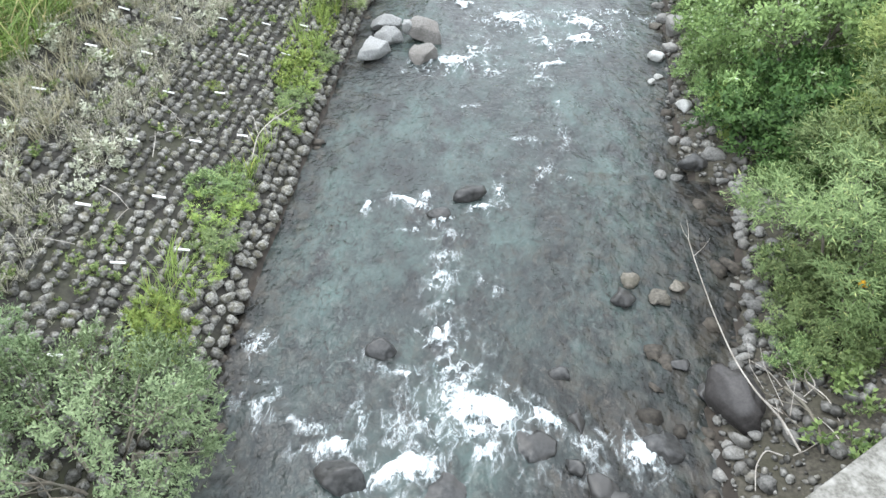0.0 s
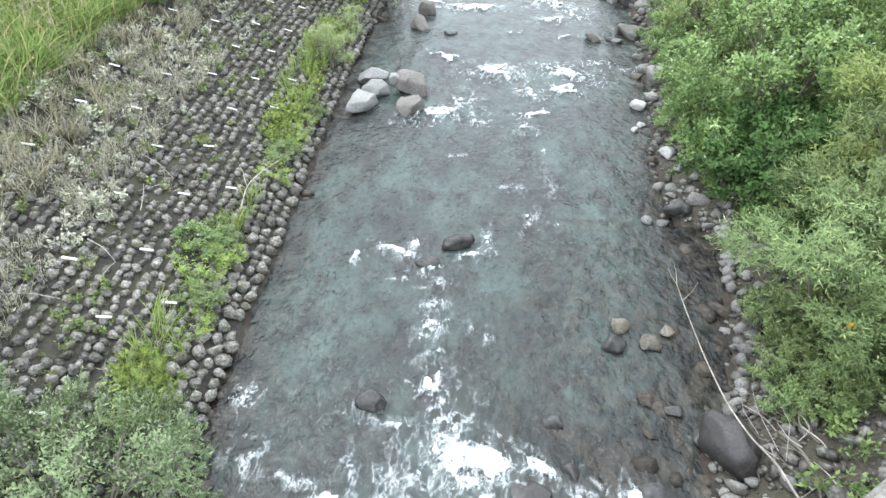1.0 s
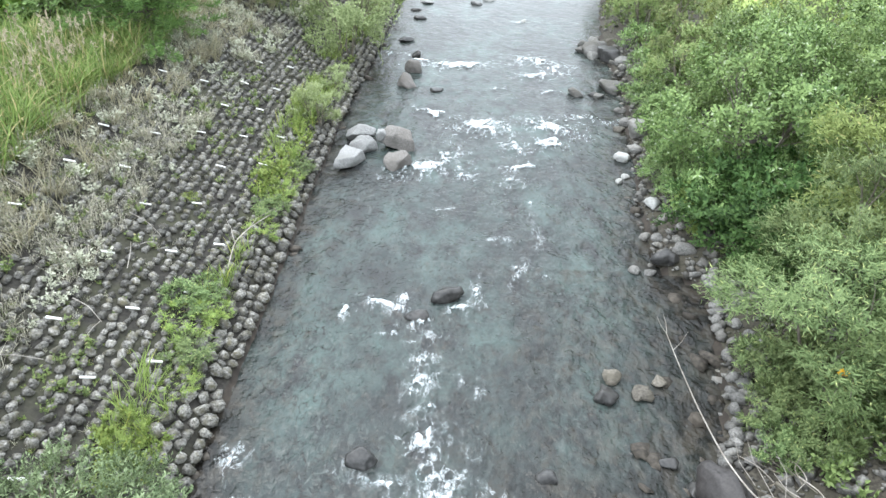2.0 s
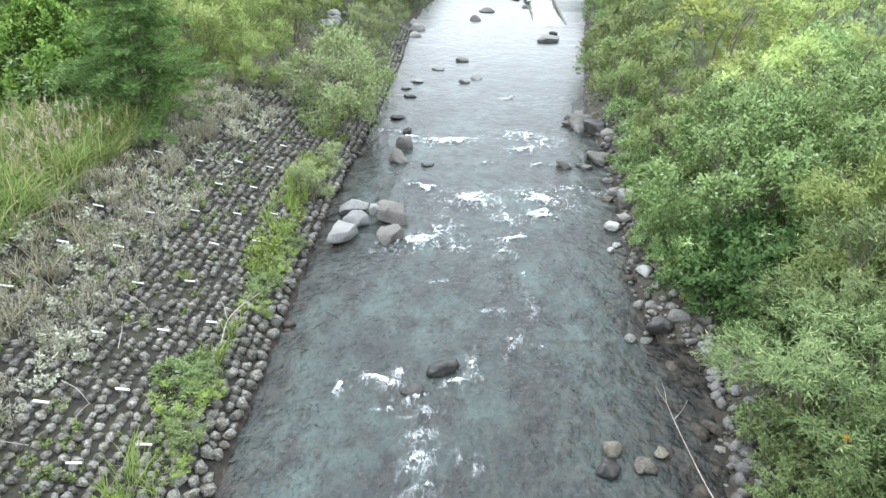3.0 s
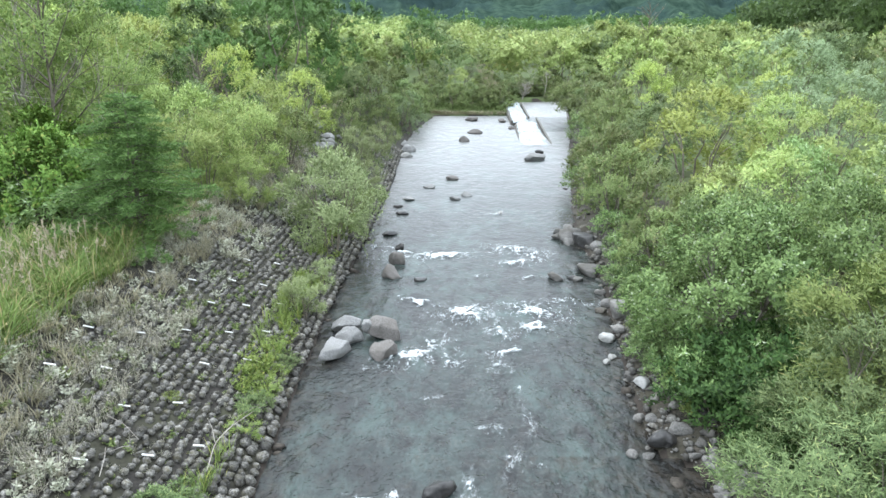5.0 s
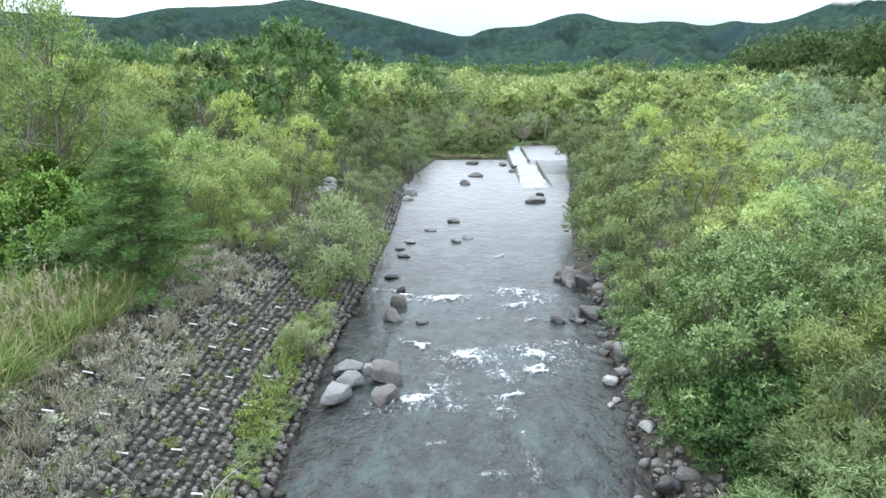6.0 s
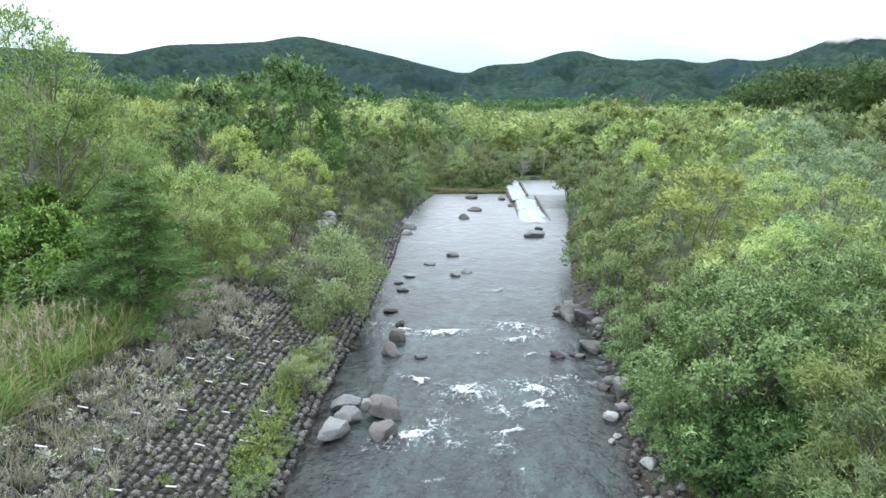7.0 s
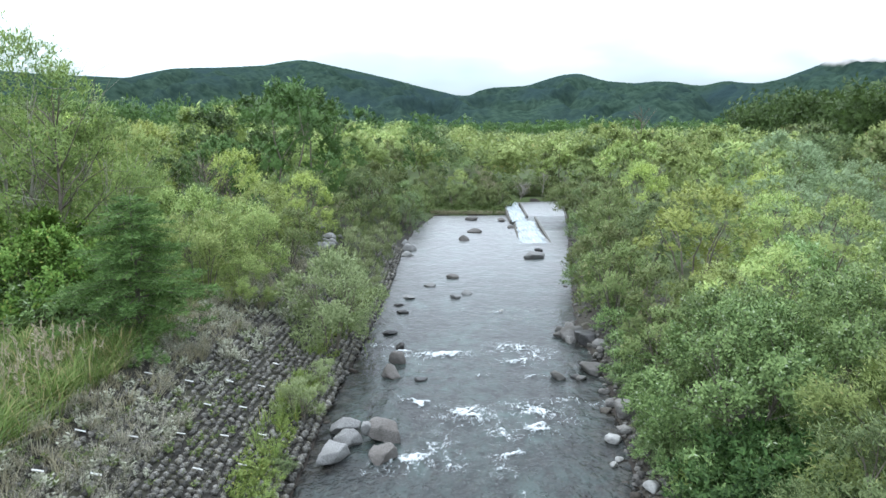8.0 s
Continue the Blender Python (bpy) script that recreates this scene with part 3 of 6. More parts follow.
# ---------------------------------------------------------------- mountains
SKYLINE = ((-80, 4.6), (-45, 4.4), (-30, 3.7), (-24.0, 3.57), (-22.6, 3.94), (-21.0, 4.31), (-19.2, 4.44), (-17.8, 4.48), (-15.9, 4.61), (-14.0, 4.73), (-12.7, 5.01), (-11.4,
           5.21), (-10.3, 5.1), (-9.2, 4.86), (-7.9, 4.61), (-6.5, 4.32), (-5.2, 4.03), (-3.8, 3.73), (-2.0, 3.25), (0.0, 2.8), (1.1, 2.53), (2.1, 2.49), (3.0, 2.93), (4.1, 3.15),
           (5.5, 3.19), (6.8, 3.27), (8.4, 3.78), (9.5, 4.08), (10.8, 4.19), (11.9, 3.87), (13.0, 3.55), (15.2, 3.35), (16.6, 3.49), (18.1, 3.42), (19.1, 3.19), (20.1, 3.09), (20.9,
           3.24), (21.7, 3.43), (22.9, 3.24), (24.0, 3.17), (25.5, 3.45), (26.6, 3.89), (27.6, 4.25), (28.5, 4.7), (32, 5.1), (36, 5.4), (45, 6.0), (80, 5.0))


def mountain(name, skyline, ridge, foot, a0, a1, seed, label, steps):
    az = np.linspace(a0, a1, steps)
    r = np.concatenate([np.linspace(foot, ridge, 90), np.linspace(ridge, ridge * 1.25, 12)[1:]])
    A, Rr = np.meshgrid(np.radians(az), r)
    fine_az = np.linspace(-90, 90, 1801)
    prof = np.interp(fine_az, [p[0] for p in skyline], [p[1] for p in skyline])
    bell = np.exp(-0.5 * (np.arange(-20, 21) / 2.5) ** 2)
    prof = np.convolve(np.pad(prof, 20, mode="edge"), bell / bell.sum(), "valid")
    prof = prof + 0.03 * fbm(fine_az * 2.3, 0 * fine_az, 3) + 0.06 * fbm(fine_az * 8.0, 3 + 0 * fine_az, 2)
    top = np.tan(np.radians(np.interp(np.degrees(A), fine_az, prof))) * ridge + EYE[2]
    s = np.clip((Rr - foot) / (ridge - foot), 0, None)
    x, y = Rr * np.sin(A), Rr * np.cos(A)
    spur = 0.6 - 2.3 * np.abs(fbm(x / 150 + seed, y / 210 + 0.4 * fbm(x / 90, y / 90, 2), 3, 0.45)) + 0.25 * fbm(x / 28, y / 28, 3)
    spur = np.clip(spur, -0.7, 0.7)
    shape = np.where(s <= 1, s ** 1.35, np.clip(1 - (s - 1) * 1.2, 0, 1))
    z = top * shape + np.where(s < 0.98, np.clip(s, 0, 1) * (1 - s) * 4 * 44 * spur, 0)
    z = np.where(s < 1, np.minimum(z, EYE[2] + (top - EYE[2]) * Rr / ridge * (0.97 + 0.03 * np.clip(s, 0, 1))), z)
    z = np.maximum(z, 2.0)
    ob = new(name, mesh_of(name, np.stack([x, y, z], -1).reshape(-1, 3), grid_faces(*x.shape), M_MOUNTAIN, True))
    return tagged(ob, label, "mountain", kind="structure")


mountain("mountain_range", SKYLINE, 1500, 860, -70, 70, 3.7, "long forested mountain ridge closing the valley", 900)

# ---------------------------------------------------------------- rocks


def rock_mesh(name, size, seed, material, detail=3, facets=8, rough=0.13, worn=(0.42, 0.74), flat=0.72):
    """A river boulder: a ball worn flat on several sides, with a lumpy skin."""
    rng = np.random.default_rng(seed)
    bm = bmesh.new()
    bmesh.ops.create_icosphere(bm, subdivisions=detail, radius=1)
    V = np.array([v.co[:] for v in bm.verts])
    for _ in range(facets):
        n = rng.normal(size=3)
        n /= np.linalg.norm(n)
        lim = rng.uniform(*worn)
        over = V @ n - lim
        V -= np.outer(np.clip(over, 0, None) * flat, n)
    off = rng.uniform(0, 50)
    V *= np.array([1 + 0.16 * rng.normal(), 1 + 0.12 * rng.normal(), 1.0])[None] ** np.sign(V[:, :1])
    V *= (1 + rough * (fbm(V[:, 0] * 1.7 + off, V[:, 1] * 1.7 + V[:, 2], 3) + 0.6 * fbm(V[:, 2] * 3 + off, V[:, 0] * 3 - V[:, 1], 2)))[:, None]
    V *= np.array(size) / 2
    for v, c in zip(bm.verts, V):
        v.co = c
    for f in bm.faces:
        f.smooth = True
    me = bpy.data.meshes.new(name)
    bm.to_mesh(me)
    bm.free()
    me.materials.append(material)
    return me


def rock(name, x, y, size, turn, seed, material, label, group="", sink=0.3, z=None, tilt=0.0, facets=9, worn=(0.40, 0.74), flat=0.72):
    """One rock, sunk by a share of its height into what it lies on."""
    base = float(ground_z(x, y)) if z is None else z
    ob = new(name, rock_mesh(name, size, seed, material, 4 if max(size) > 0.5 else 3, facets, worn=worn, flat=flat))
    ob.matrix_basis = pose(x, y, base + size[2] * (0.5 - sink), tilt, 0, turn)
    return tagged(ob, label, "rock", group)


# the heap by the left bank
G = "boulders by the stone bank"
AN = (0.36, 0.62)
rock("boulder", -2.9, 17.75, (0.98, 1.5, 0.86), -42, 1, M_BOULDER, "smooth pale grey boulder at the foot of the stone bank", G, 0.3, 0, worn=AN, flat=0.93)
rock("boulder", -2.68, 18.6, (1.12, 0.95, 0.85), 15, 2, M_BOULDER, "rounded pale grey boulder leaning on others", G, 0.3, 0, worn=AN, flat=0.93)
rock("boulder", -1.64, 19.05, (1.3, 1.15, 1.1), -30, 3, M_BOULDER_RED, "large brownish grey boulder standing in the stream", G, 0.28, 0, worn=AN, flat=0.93)
rock("boulder", -1.70, 17.65, (1.2, 0.85, 0.74), 24, 4, M_BOULDER_RED, "brownish boulder with a dark wet side in the stream", G, 0.32, 0, worn=AN, flat=0.93)
rock("boulder", -2.22, 18.85, (0.48, 0.44, 0.62), 40, 5, M_BOULDER, "small pale stone wedged between boulders", G, 0.1, 0.05, worn=AN, flat=0.93)
rock("boulder", -2.9, 19.45, (1.0, 0.75, 0.8), 0, 6, M_BOULDER, "grey stone behind larger boulders", G, 0.25, 0.05, worn=AN, flat=0.93)

# rocks that break the stream
G = "rocks in the rapids"
for i, (x, y, sz, turn, sink, mt) in enumerate((
        (0.02, 11.7, (0.78, 0.62, 0.52), 10, 0.45, M_BOULDER_WET), (-0.62, 11.0, (0.62, 0.5, 0.34), -10, 0.48, M_BOULDER_WET), (-1.22, 7.28, (0.52, 0.48, 0.42), 20, 0.42, M_BOULDER_WET),
        (-1.45, 4.95, (0.86, 0.72, 0.62), 5, 0.38, M_BOULDER_WET), (1.22, 5.78, (0.8, 0.6, 0.42), -15, 0.5, M_BOULDER_WET),
        (1.70, 7.2, (0.42, 0.36, 0.28), 30, 0.5, M_BOULDER_WET), (1.90, 6.25, (0.36, 0.4, 0.3), 0, 0.45, M_BOULDER_WET), (1.85, 5.45, (0.42, 0.36, 0.34), 0, 0.35, M_BOULDER_WET), (2.15, 5.1, (0.5, 0.6, 0.4), 20, 0.3, M_BOULDER_WET),
        (2.42, 4.95, (0.4, 0.5, 0.35), 70, 0.3, M_BOULDER_WET), (3.15, 5.95, (0.7, 0.6, 0.4), 0, 0.55, M_BOULDER_WET), (-0.05, 5.0, (0.9, 0.7, 0.3), 15, 0.6, M_BOULDER_WET))):
    rock("river_rock", x, y, sz, turn, 20 + i, mt, "dark wet rock in white water of the stream" if mt is M_BOULDER_WET else "brown rounded rock beside white water", G, sink, 0)

# stones upstream
G = "stones in the upper stream"
for i, (x, y, sz, mt) in enumerate((
        (-1.95, 24.3, (0.95, 0.75, 0.6), M_BOULDER_RED), (-1.80, 25.7, (0.85, 0.6, 0.65), M_BOULDER_RED), (-0.85, 23.7, (0.75, 0.5, 0.2), M_BOULDER_WET), (-1.75, 27.4, (0.5, 0.5, 0.4), M_BOULDER_WET), (-2.35, 29.4, (0.7, 0.5, 0.3), M_BOULDER_WET),
        (-1.85, 35.9, (0.9, 0.7, 0.3), M_BOULDER), (-2.05, 33.0, (0.75, 0.5, 0.25), M_BOULDER_WET), (-2.3, 34.4, (0.6, 0.4, 0.2), M_BOULDER_WET), (0.45, 41.0, (0.95, 0.7, 0.5), M_BOULDER_RED), (-0.70, 38.8, (0.8, 0.6, 0.32), M_BOULDER),
        (0.65, 36.1, (0.85, 0.6, 0.3), M_BOULDER), (1.28, 36.9, (0.65, 0.5, 0.35), M_BOULDER), (6.25, 47.2, (1.7, 1.2, 0.9), M_BOULDER), (7.0, 49.6, (0.9, 0.7, 0.5), M_BOULDER_WET), (2.75, 59.3, (1.5, 1.0, 0.6), M_BOULDER_RED), (1.55, 55.0, (1.1, 0.8, 0.65), M_BOULDER_RED), (2.95, 67.3, (1.6, 1.1, 0.6), M_BOULDER_RED),
        (5.7, 66.5, (1.4, 0.9, 0.5), M_BOULDER_RED), (6.1, 62, (1.0, 0.7, 0.35), M_BOULDER_RED), (-2.45, 50.4, (1.2, 1.1, 1.0), M_BOULDER), (-2.6, 48.2, (1.3, 0.9, 0.55), M_WHITE_STONE), (-2.9, 52.5, (0.9, 0.8, 0.8), M_BOULDER),
        (2.9, 33.2, (0.35, 0.3, 0.2), M_WHITE_STONE))):
    rock("stream_stone", x, y, sz, 37 * i % 90 - 45, 50 + i, mt, "pale weathered stone standing in the stream" if mt in (M_BOULDER, M_WHITE_STONE) else "dark stone rising out of the stream", G, 0.3, 0)

# right shore: separate stones of good size
G = "stones along the gravel shore"
rock("boulder", 4.34, 6.74, (0.78, 1.08, 0.88), 24, 92, M_BOULDER_DAMP, "large smooth dark grey boulder at the gravel shore", "", 0.22, 0.05, facets=3, worn=(0.7, 0.9))
SHORE = ((3.61, 9.05, 0.44, 2), (3.95, 9.42, 0.34, 2), (2.85, 8.95, 0.42, 1), (3.05, 9.5, 0.40, 2), (4.50, 6.2, 0.34, 0), (4.12, 5.88, 0.30, 0), (4.9, 6.35, 0.26, 0), (4.0, 7.05, 0.34, 1), (3.75, 7.55, 0.28, 1), (4.1, 6.0, 0.2, 0),
         (4.15, 13.0, 0.30, 0), (4.72, 14.45, 0.36, 0), (4.95, 14.25, 0.34, 0), (5.35, 13.55, 0.5, 0), (4.95, 13.35, 0.58, 1), (4.55, 12.95, 0.30, 0), (5.45, 12.75, 0.26, 0), (5.8, 12.55, 0.32, 0), (5.95, 12.0, 0.34, 0), (5.62, 11.65, 0.28, 0), (6.1, 11.6, 0.4, 0),
         (4.95, 18.8, 0.52, 3), (4.86, 17.65, 0.30, 3), (4.62, 17.35, 0.24, 3), (5.20, 15.85, 0.46, 3), (5.05, 16.6, 0.3, 0), (5.35, 19.3, 0.5, 0), (5.95, 19.15, 0.7, 1), (5.75, 20.4, 1.05, 0), (5.5, 21.6, 0.5, 0), (5.25, 20.9, 0.36, 2), (5.5, 22.6, 0.42, 0),
         (5.55, 24.6, 0.95, 0), (5.0, 23.9, 0.42, 0), (4.15, 24.0, 0.62, 0), (4.85, 24.0, 0.4, 1), (6.0, 28.0, 1.2, 1), (5.62, 28.9, 1.3, 0), (5.35, 28.3, 0.55, 0), (5.05, 29.1, 0.5, 0), (5.2, 30.0, 0.45, 0), (6.4, 27.3, 0.7, 0), (6.35, 29.6, 0.8, 2), (5.8, 30.6, 0.6, 0))
for i, (x, y, d, mt) in enumerate(SHORE):
    rr = np.random.default_rng(300 + i)
    sz = (d * rr.uniform(0.95, 1.25), d * rr.uniform(0.8, 1.1), d * rr.uniform(0.55, 0.8))
    m_ = (M_SHORE, M_BOULDER_WET, M_SUBMERGED, M_WHITE_STONE)[mt]
    lab = ("grey rounded stone on the gravel shore", "dark wet stone at the water's edge", "brownish stone in shallow water", "whitish stone at the water's edge")[mt]
    rock("shore_stone", x, y, sz, rr.uniform(-80, 80), 200 + i, m_, lab, G, 0.25, max(0.0, float(ground_z(x, y))) - 0.02, worn=(0.42, 0.72))


# small stones: cheap ones
def pebble_arrays(seed, rings=4, seg=7, worn=(0.45, 0.7), lumps=0.1):
    rng = np.random.default_rng(seed)
    th = np.linspace(0, np.pi, rings + 1)[1:-1]
    ph = np.arange(seg) * 2 * np.pi / seg
    V = [[0, 0, 1]] + [[math.sin(t) * math.cos(p + t), math.sin(t) * math.sin(p + t), math.cos(t)] for t in th for p in ph] + [[0, 0, -1]]
    V = np.array(V) * rng.uniform(1 - lumps, 1 + lumps, (len(V), 1))
    for _ in range(4):
        n = rng.normal(size=3)
        n /= np.linalg.norm(n)
        V -= np.outer(np.clip(V @ n - rng.uniform(*worn), 0, None) * 0.9, n)
    F = []
    for j in range(seg):
        k = (j + 1) % seg
        F.append((0, 1 + j, 1 + k))
        for r in range(rings - 2):
            a, b = 1 + r * seg, 1 + (r + 1) * seg
            F += [(a + j, b + j, b + k), (a + j, b + k, a + k)]
        a = 1 + (rings - 2) * seg
        F.append((a + j, len(V) - 1, a + k))
    return V * 0.5, np.array(F)


PEBBLES = [pebble_arrays(s) for s in range(8)]
COBBLES = [pebble_arrays(s, 5, 7, (0.42, 0.75), 0.17) for s in range(8)]


def scatter(templates, P, S, yaw, pick=None, tilt=None):
    """Join copies of small templates (V, F) at places P with sizes S (n,3) and turns about z."""
    Vs, Fs, n = [], [], 0
    for i in range(len(P)):
        V, F = templates[(i if pick is None else pick[i]) % len(templates)]
        c, s = math.cos(yaw[i]), math.sin(yaw[i])
        W = V * S[i]
        if tilt is not None:
            a, b = tilt[i]
            W = W + np.outer(W[:, 2], (a, b, 0))
        W = np.stack([c * W[:, 0] - s * W[:, 1], s * W[:, 0] + c * W[:, 1], W[:, 2]], 1) + P[i]
        Vs.append(W)
        Fs.append(F + n)
        n += len(V)
    return np.concatenate(Vs), np.concatenate(Fs)


def pebble_field(name, n, seed, where, d0, d1, material, label, lift=0.1, single=0):
    rng = np.random.default_rng(seed)
    P = where(rng, n)
    d = d0 * (d1 / d0) ** (rng.random(len(P)) ** 1.8)
    S = np.stack([d * rng.uniform(0.9, 1.4, len(P)), d * rng.uniform(0.8, 1.1, len(P)), d * rng.uniform(0.5, 0.8, len(P))], 1)
    P[:, 2] += d * lift
    yaw = rng.uniform(0, 6.28, len(P))
    order = np.argsort(np.where(P[:, 1] < 14, -d, 0))
    if single:
        shapes = [mesh_of("shore_stone", V, F, M_SHORE, True) for V, F in PEBBLES]
        for i in order[:single]:
            ob = new("shore_stone", shapes[i % 8])
            ob.matrix_basis = Matrix.Translation(P[i]) @ Matrix.Rotation(yaw[i], 4, "Z") @ Matrix.Diagonal((*S[i], 1))
            tagged(ob, "grey rounded stone lying on the gravel shore", "rock", "stones along the gravel shore")
    rest = order[single:]
    V, F = scatter(PEBBLES, P[rest], S[rest], yaw[rest])
    return tagged(new(name, mesh_of(name, V, F, material, True)), label, "stones", kind="stuff")


def on_ground(x, y):
    return np.stack([x, y, ground_z(x, y)], 1)


def shore_places(rng, n):
    y = np.interp(rng.random(n), [0, 0.5, 0.85, 1], [3.5, 13.5, 30, 62])
    dx = rng.random(n) ** 1.3 * np.where(y < 13.5, 3.6, 1.8) - np.where(y < 13.5, 0.05, 0.2)
    return on_ground(right_edge(y) + dx, y)


def bed_places(rng, n):
    y = 2.5 + 40 * rng.random(n) ** 1.6
    x = left_edge(y) + (right_edge(y) - left_edge(y)) * rng.random(n)
    return on_ground(x, y)


pebble_field("shore_stones", 4200, 61, shore_places, 0.05, 0.34, M_STONES, "grey river stones and pebbles of the gravel shore", single=220)
pebble_field("river_bed_stones", 1500, 62, bed_places, 0.12, 0.62, M_BED_STONES, "stones of the river bed under shallow water", 0.0)

# ---------------------------------------------------------------- trees and shrubs


def tube(points, radii, sides=5):
    """A tapering limb through points."""
    P = np.asarray(points, float)
    n = len(P)
    T = np.gradient(P, axis=0)
    T /= np.linalg.norm(T, axis=1)[:, None] + 1e-9
    up = np.where(abs(T[:, 2:3]) > 0.9, [[1.0, 0, 0]], [[0, 0, 1.0]])
    A = np.cross(T, up)
    A /= np.linalg.norm(A, axis=1)[:, None] + 1e-9
    B = np.cross(T, A)
    ang = np.arange(sides) * 2 * np.pi / sides
    V = (P[:, None] + np.asarray(radii)[:, None, None] * (np.cos(ang)[None, :, None] * A[:, None] + np.sin(ang)[None, :, None] * B[:, None])).reshape(-1, 3)
    i = np.arange(n * sides).reshape(n, sides)
    j = np.roll(i, -1, 1)
    F = np.stack([i[:-1], j[:-1], j[1:], i[1:]], -1).reshape(-1, 4)
    return V, F


def join(pieces):
    Vs, Fs, n = [], [], 0
    for V, F in pieces:
        Vs.append(V)
        Fs.append(F + n)
        n += len(V)
    return np.concatenate(Vs), np.concatenate(Fs)


def leaf_quads(rng, pos, along, length, width, flat=0.5, facing=None, own=0.5):
    """One pointed leaf (a lozenge) at each place, lying along a direction; facing: where its upper side looks."""
    n = len(pos)
    along = along / (np.linalg.norm(along, axis=1)[:, None] + 1e-9)
    nrm = rng.normal(size=(n, 3)) + np.array([0, 0, flat * 3])
    if facing is not None:
        nrm = rng.normal(size=(n, 3)) * 0.5 + facing * 1.5 + np.array([0, 0, 0.7])
    side = np.cross(along, nrm)
    side /= np.linalg.norm(side, axis=1)[:, None] + 1e-9
    L = length * rng.uniform(0.7, 1.3, (n, 1))
    W = width * rng.uniform(0.7, 1.3, (n, 1)) * 0.5
    V = np.stack([pos, pos + along * L * 0.45 + side * W, pos + along * L, pos + along * L * 0.45 - side * W], 1)
    F = np.arange(4 * n).reshape(n, 4)
    if facing is None:
        return V.reshape(-1, 3), F
    face = np.cross(V[:, 1] - V[:, 0], V[:, 3] - V[:, 0])
    face /= np.linalg.norm(face, axis=1)[:, None] + 1e-9
    under = (face * facing).sum(1) < 0
    F[under] = F[under][:, ::-1]
    face[under] *= -1
    N = facing / (np.linalg.norm(facing, axis=1)[:, None] + 1e-9) + own * face + rng.normal(size=(n, 3)) * 0.12
    N /= np.linalg.norm(N, axis=1)[:, None] + 1e-9
    return V.reshape(-1, 3), F, np.repeat(N, 4, 0)


def broadleaf(seed, height, radius, clumps, sprays, leaves, leaf, droop=0.2, low=0.0, stems=4, stem_r=0.05, spray_len=0.5, bare=0, up=0.5, heads=11, inner=0.15, limbs=28, cling=0.6, crest=0.45):
    """Trunk and crown of a shrub or tree with several stems: limbs run to rounded heads of foliage, which carry sprays of leaves."""
    rng = np.random.default_rng(seed)
    base = height * low
    span = height - base
    # heads: the top one, and others round it at all heights
    ang = np.arange(heads) * 2.4 + rng.uniform(0, 6.28)
    hz = np.linspace(0.18, 0.72, heads) + rng.uniform(-0.06, 0.06, heads)
    reach = radius * (0.85 - 0.55 * np.clip(hz - 0.25, 0, 1)) * rng.uniform(0.7, 1.1, heads)
    HC = np.stack([np.cos(ang) * reach, np.sin(ang) * reach, base + span * hz], 1)
    HR = radius * rng.uniform(0.27, 0.44, heads)
    HC = np.concatenate([HC, [[0.1 * radius, 0, base + span * 0.72]]])
    HR = np.concatenate([HR, [min(radius * 0.55, span * 0.3)]])
    which = rng.choice(len(HR), clumps, p=HR ** 2 / (HR ** 2).sum())
    outdir = HC[which] - np.array([0, 0, base + span * 0.35])
    outdir /= np.linalg.norm(outdir, axis=1)[:, None] + 1e-9
    u = rng.normal(size=(clumps, 3)) + outdir * 0.9 + np.array([0, 0, crest])
    u /= np.linalg.norm(u, axis=1)[:, None]
    C = HC[which] + u * (HR[which] * rng.uniform(0.78, 1.05, clumps))[:, None]
    C[:, 2] = np.clip(C[:, 2], 0.08 * height if low == 0 else base, height * 0.99)
    pieces, ends = [], []
    for k in range(stems):
        a = 2 * np.pi * (k + rng.random() * 0.7) / stems
        out = radius * (0.42 if stems > 1 else 0.06)
        t = np.linspace(0, 1, 6)
        pts = np.stack([0.03 * stems * np.cos(a) + np.cos(a) * out * t ** 1.3, 0.03 * stems * np.sin(a) + np.sin(a) * out * t ** 1.3, -0.15 + t * height * 0.74], 1)
        pts[1:, :2] += rng.normal(size=(5, 2)) * 0.012 * height
        pieces.append(tube(pts, stem_r * (1 - 0.75 * t), 5))
        ends.append(pts)
    for c in C[:min(clumps, limbs)]:
        e = ends[int(np.argmin([np.linalg.norm(p[3, :2] - c[:2]) for p in ends]))]
        k = int(np.argmin(abs(e[:, 2] - c[2] * 0.62)))
        a = e[min(k, 4)]
        m = (a + c) / 2 + rng.normal(size=3) * 0.08 * radius + np.array([0, 0, 0.06 * height])
        t = np.linspace(0, 1, 4)[:, None]
        pts = (1 - t) ** 2 * a + 2 * t * (1 - t) * m + t * t * c
        pieces.append(tube(pts, stem_r * np.array([0.38, 0.27, 0.18, 0.07]), 3))
    for _ in range(int(bare)):
        c = C[rng.integers(min(clumps, limbs))]
        d = rng.normal(size=3) * 0.5 + np.array([c[0], c[1], 0]) / radius + np.array([0, 0, 0.8])
        d /= np.linalg.norm(d)
        t = np.linspace(0, 1, 3)[:, None]
        pieces.append(tube(c + d * t * radius * 0.45 + rng.normal(size=(3, 3)) * 0.02, stem_r * np.array([0.14, 0.1, 0.05]), 3))
    n = clumps * sprays
    cc, od = np.repeat(C, sprays, 0), np.repeat(u, sprays, 0)
    sd = od * 0.6 + rng.normal(size=(n, 3)) * 0.6 + np.array([0, 0, up])
    sd /= np.linalg.norm(sd, axis=1)[:, None]
    sl = spray_len * rng.uniform(0.5, 1.2, n)
    s0 = cc - sd * (sl * 0.35)[:, None] + rng.normal(size=(n, 3)) * spray_len * 0.25
    q = np.tile(np.linspace(0.08, 1, leaves), n)
    idx = np.repeat(np.arange(n), leaves)
    bend = np.zeros((len(q), 3))
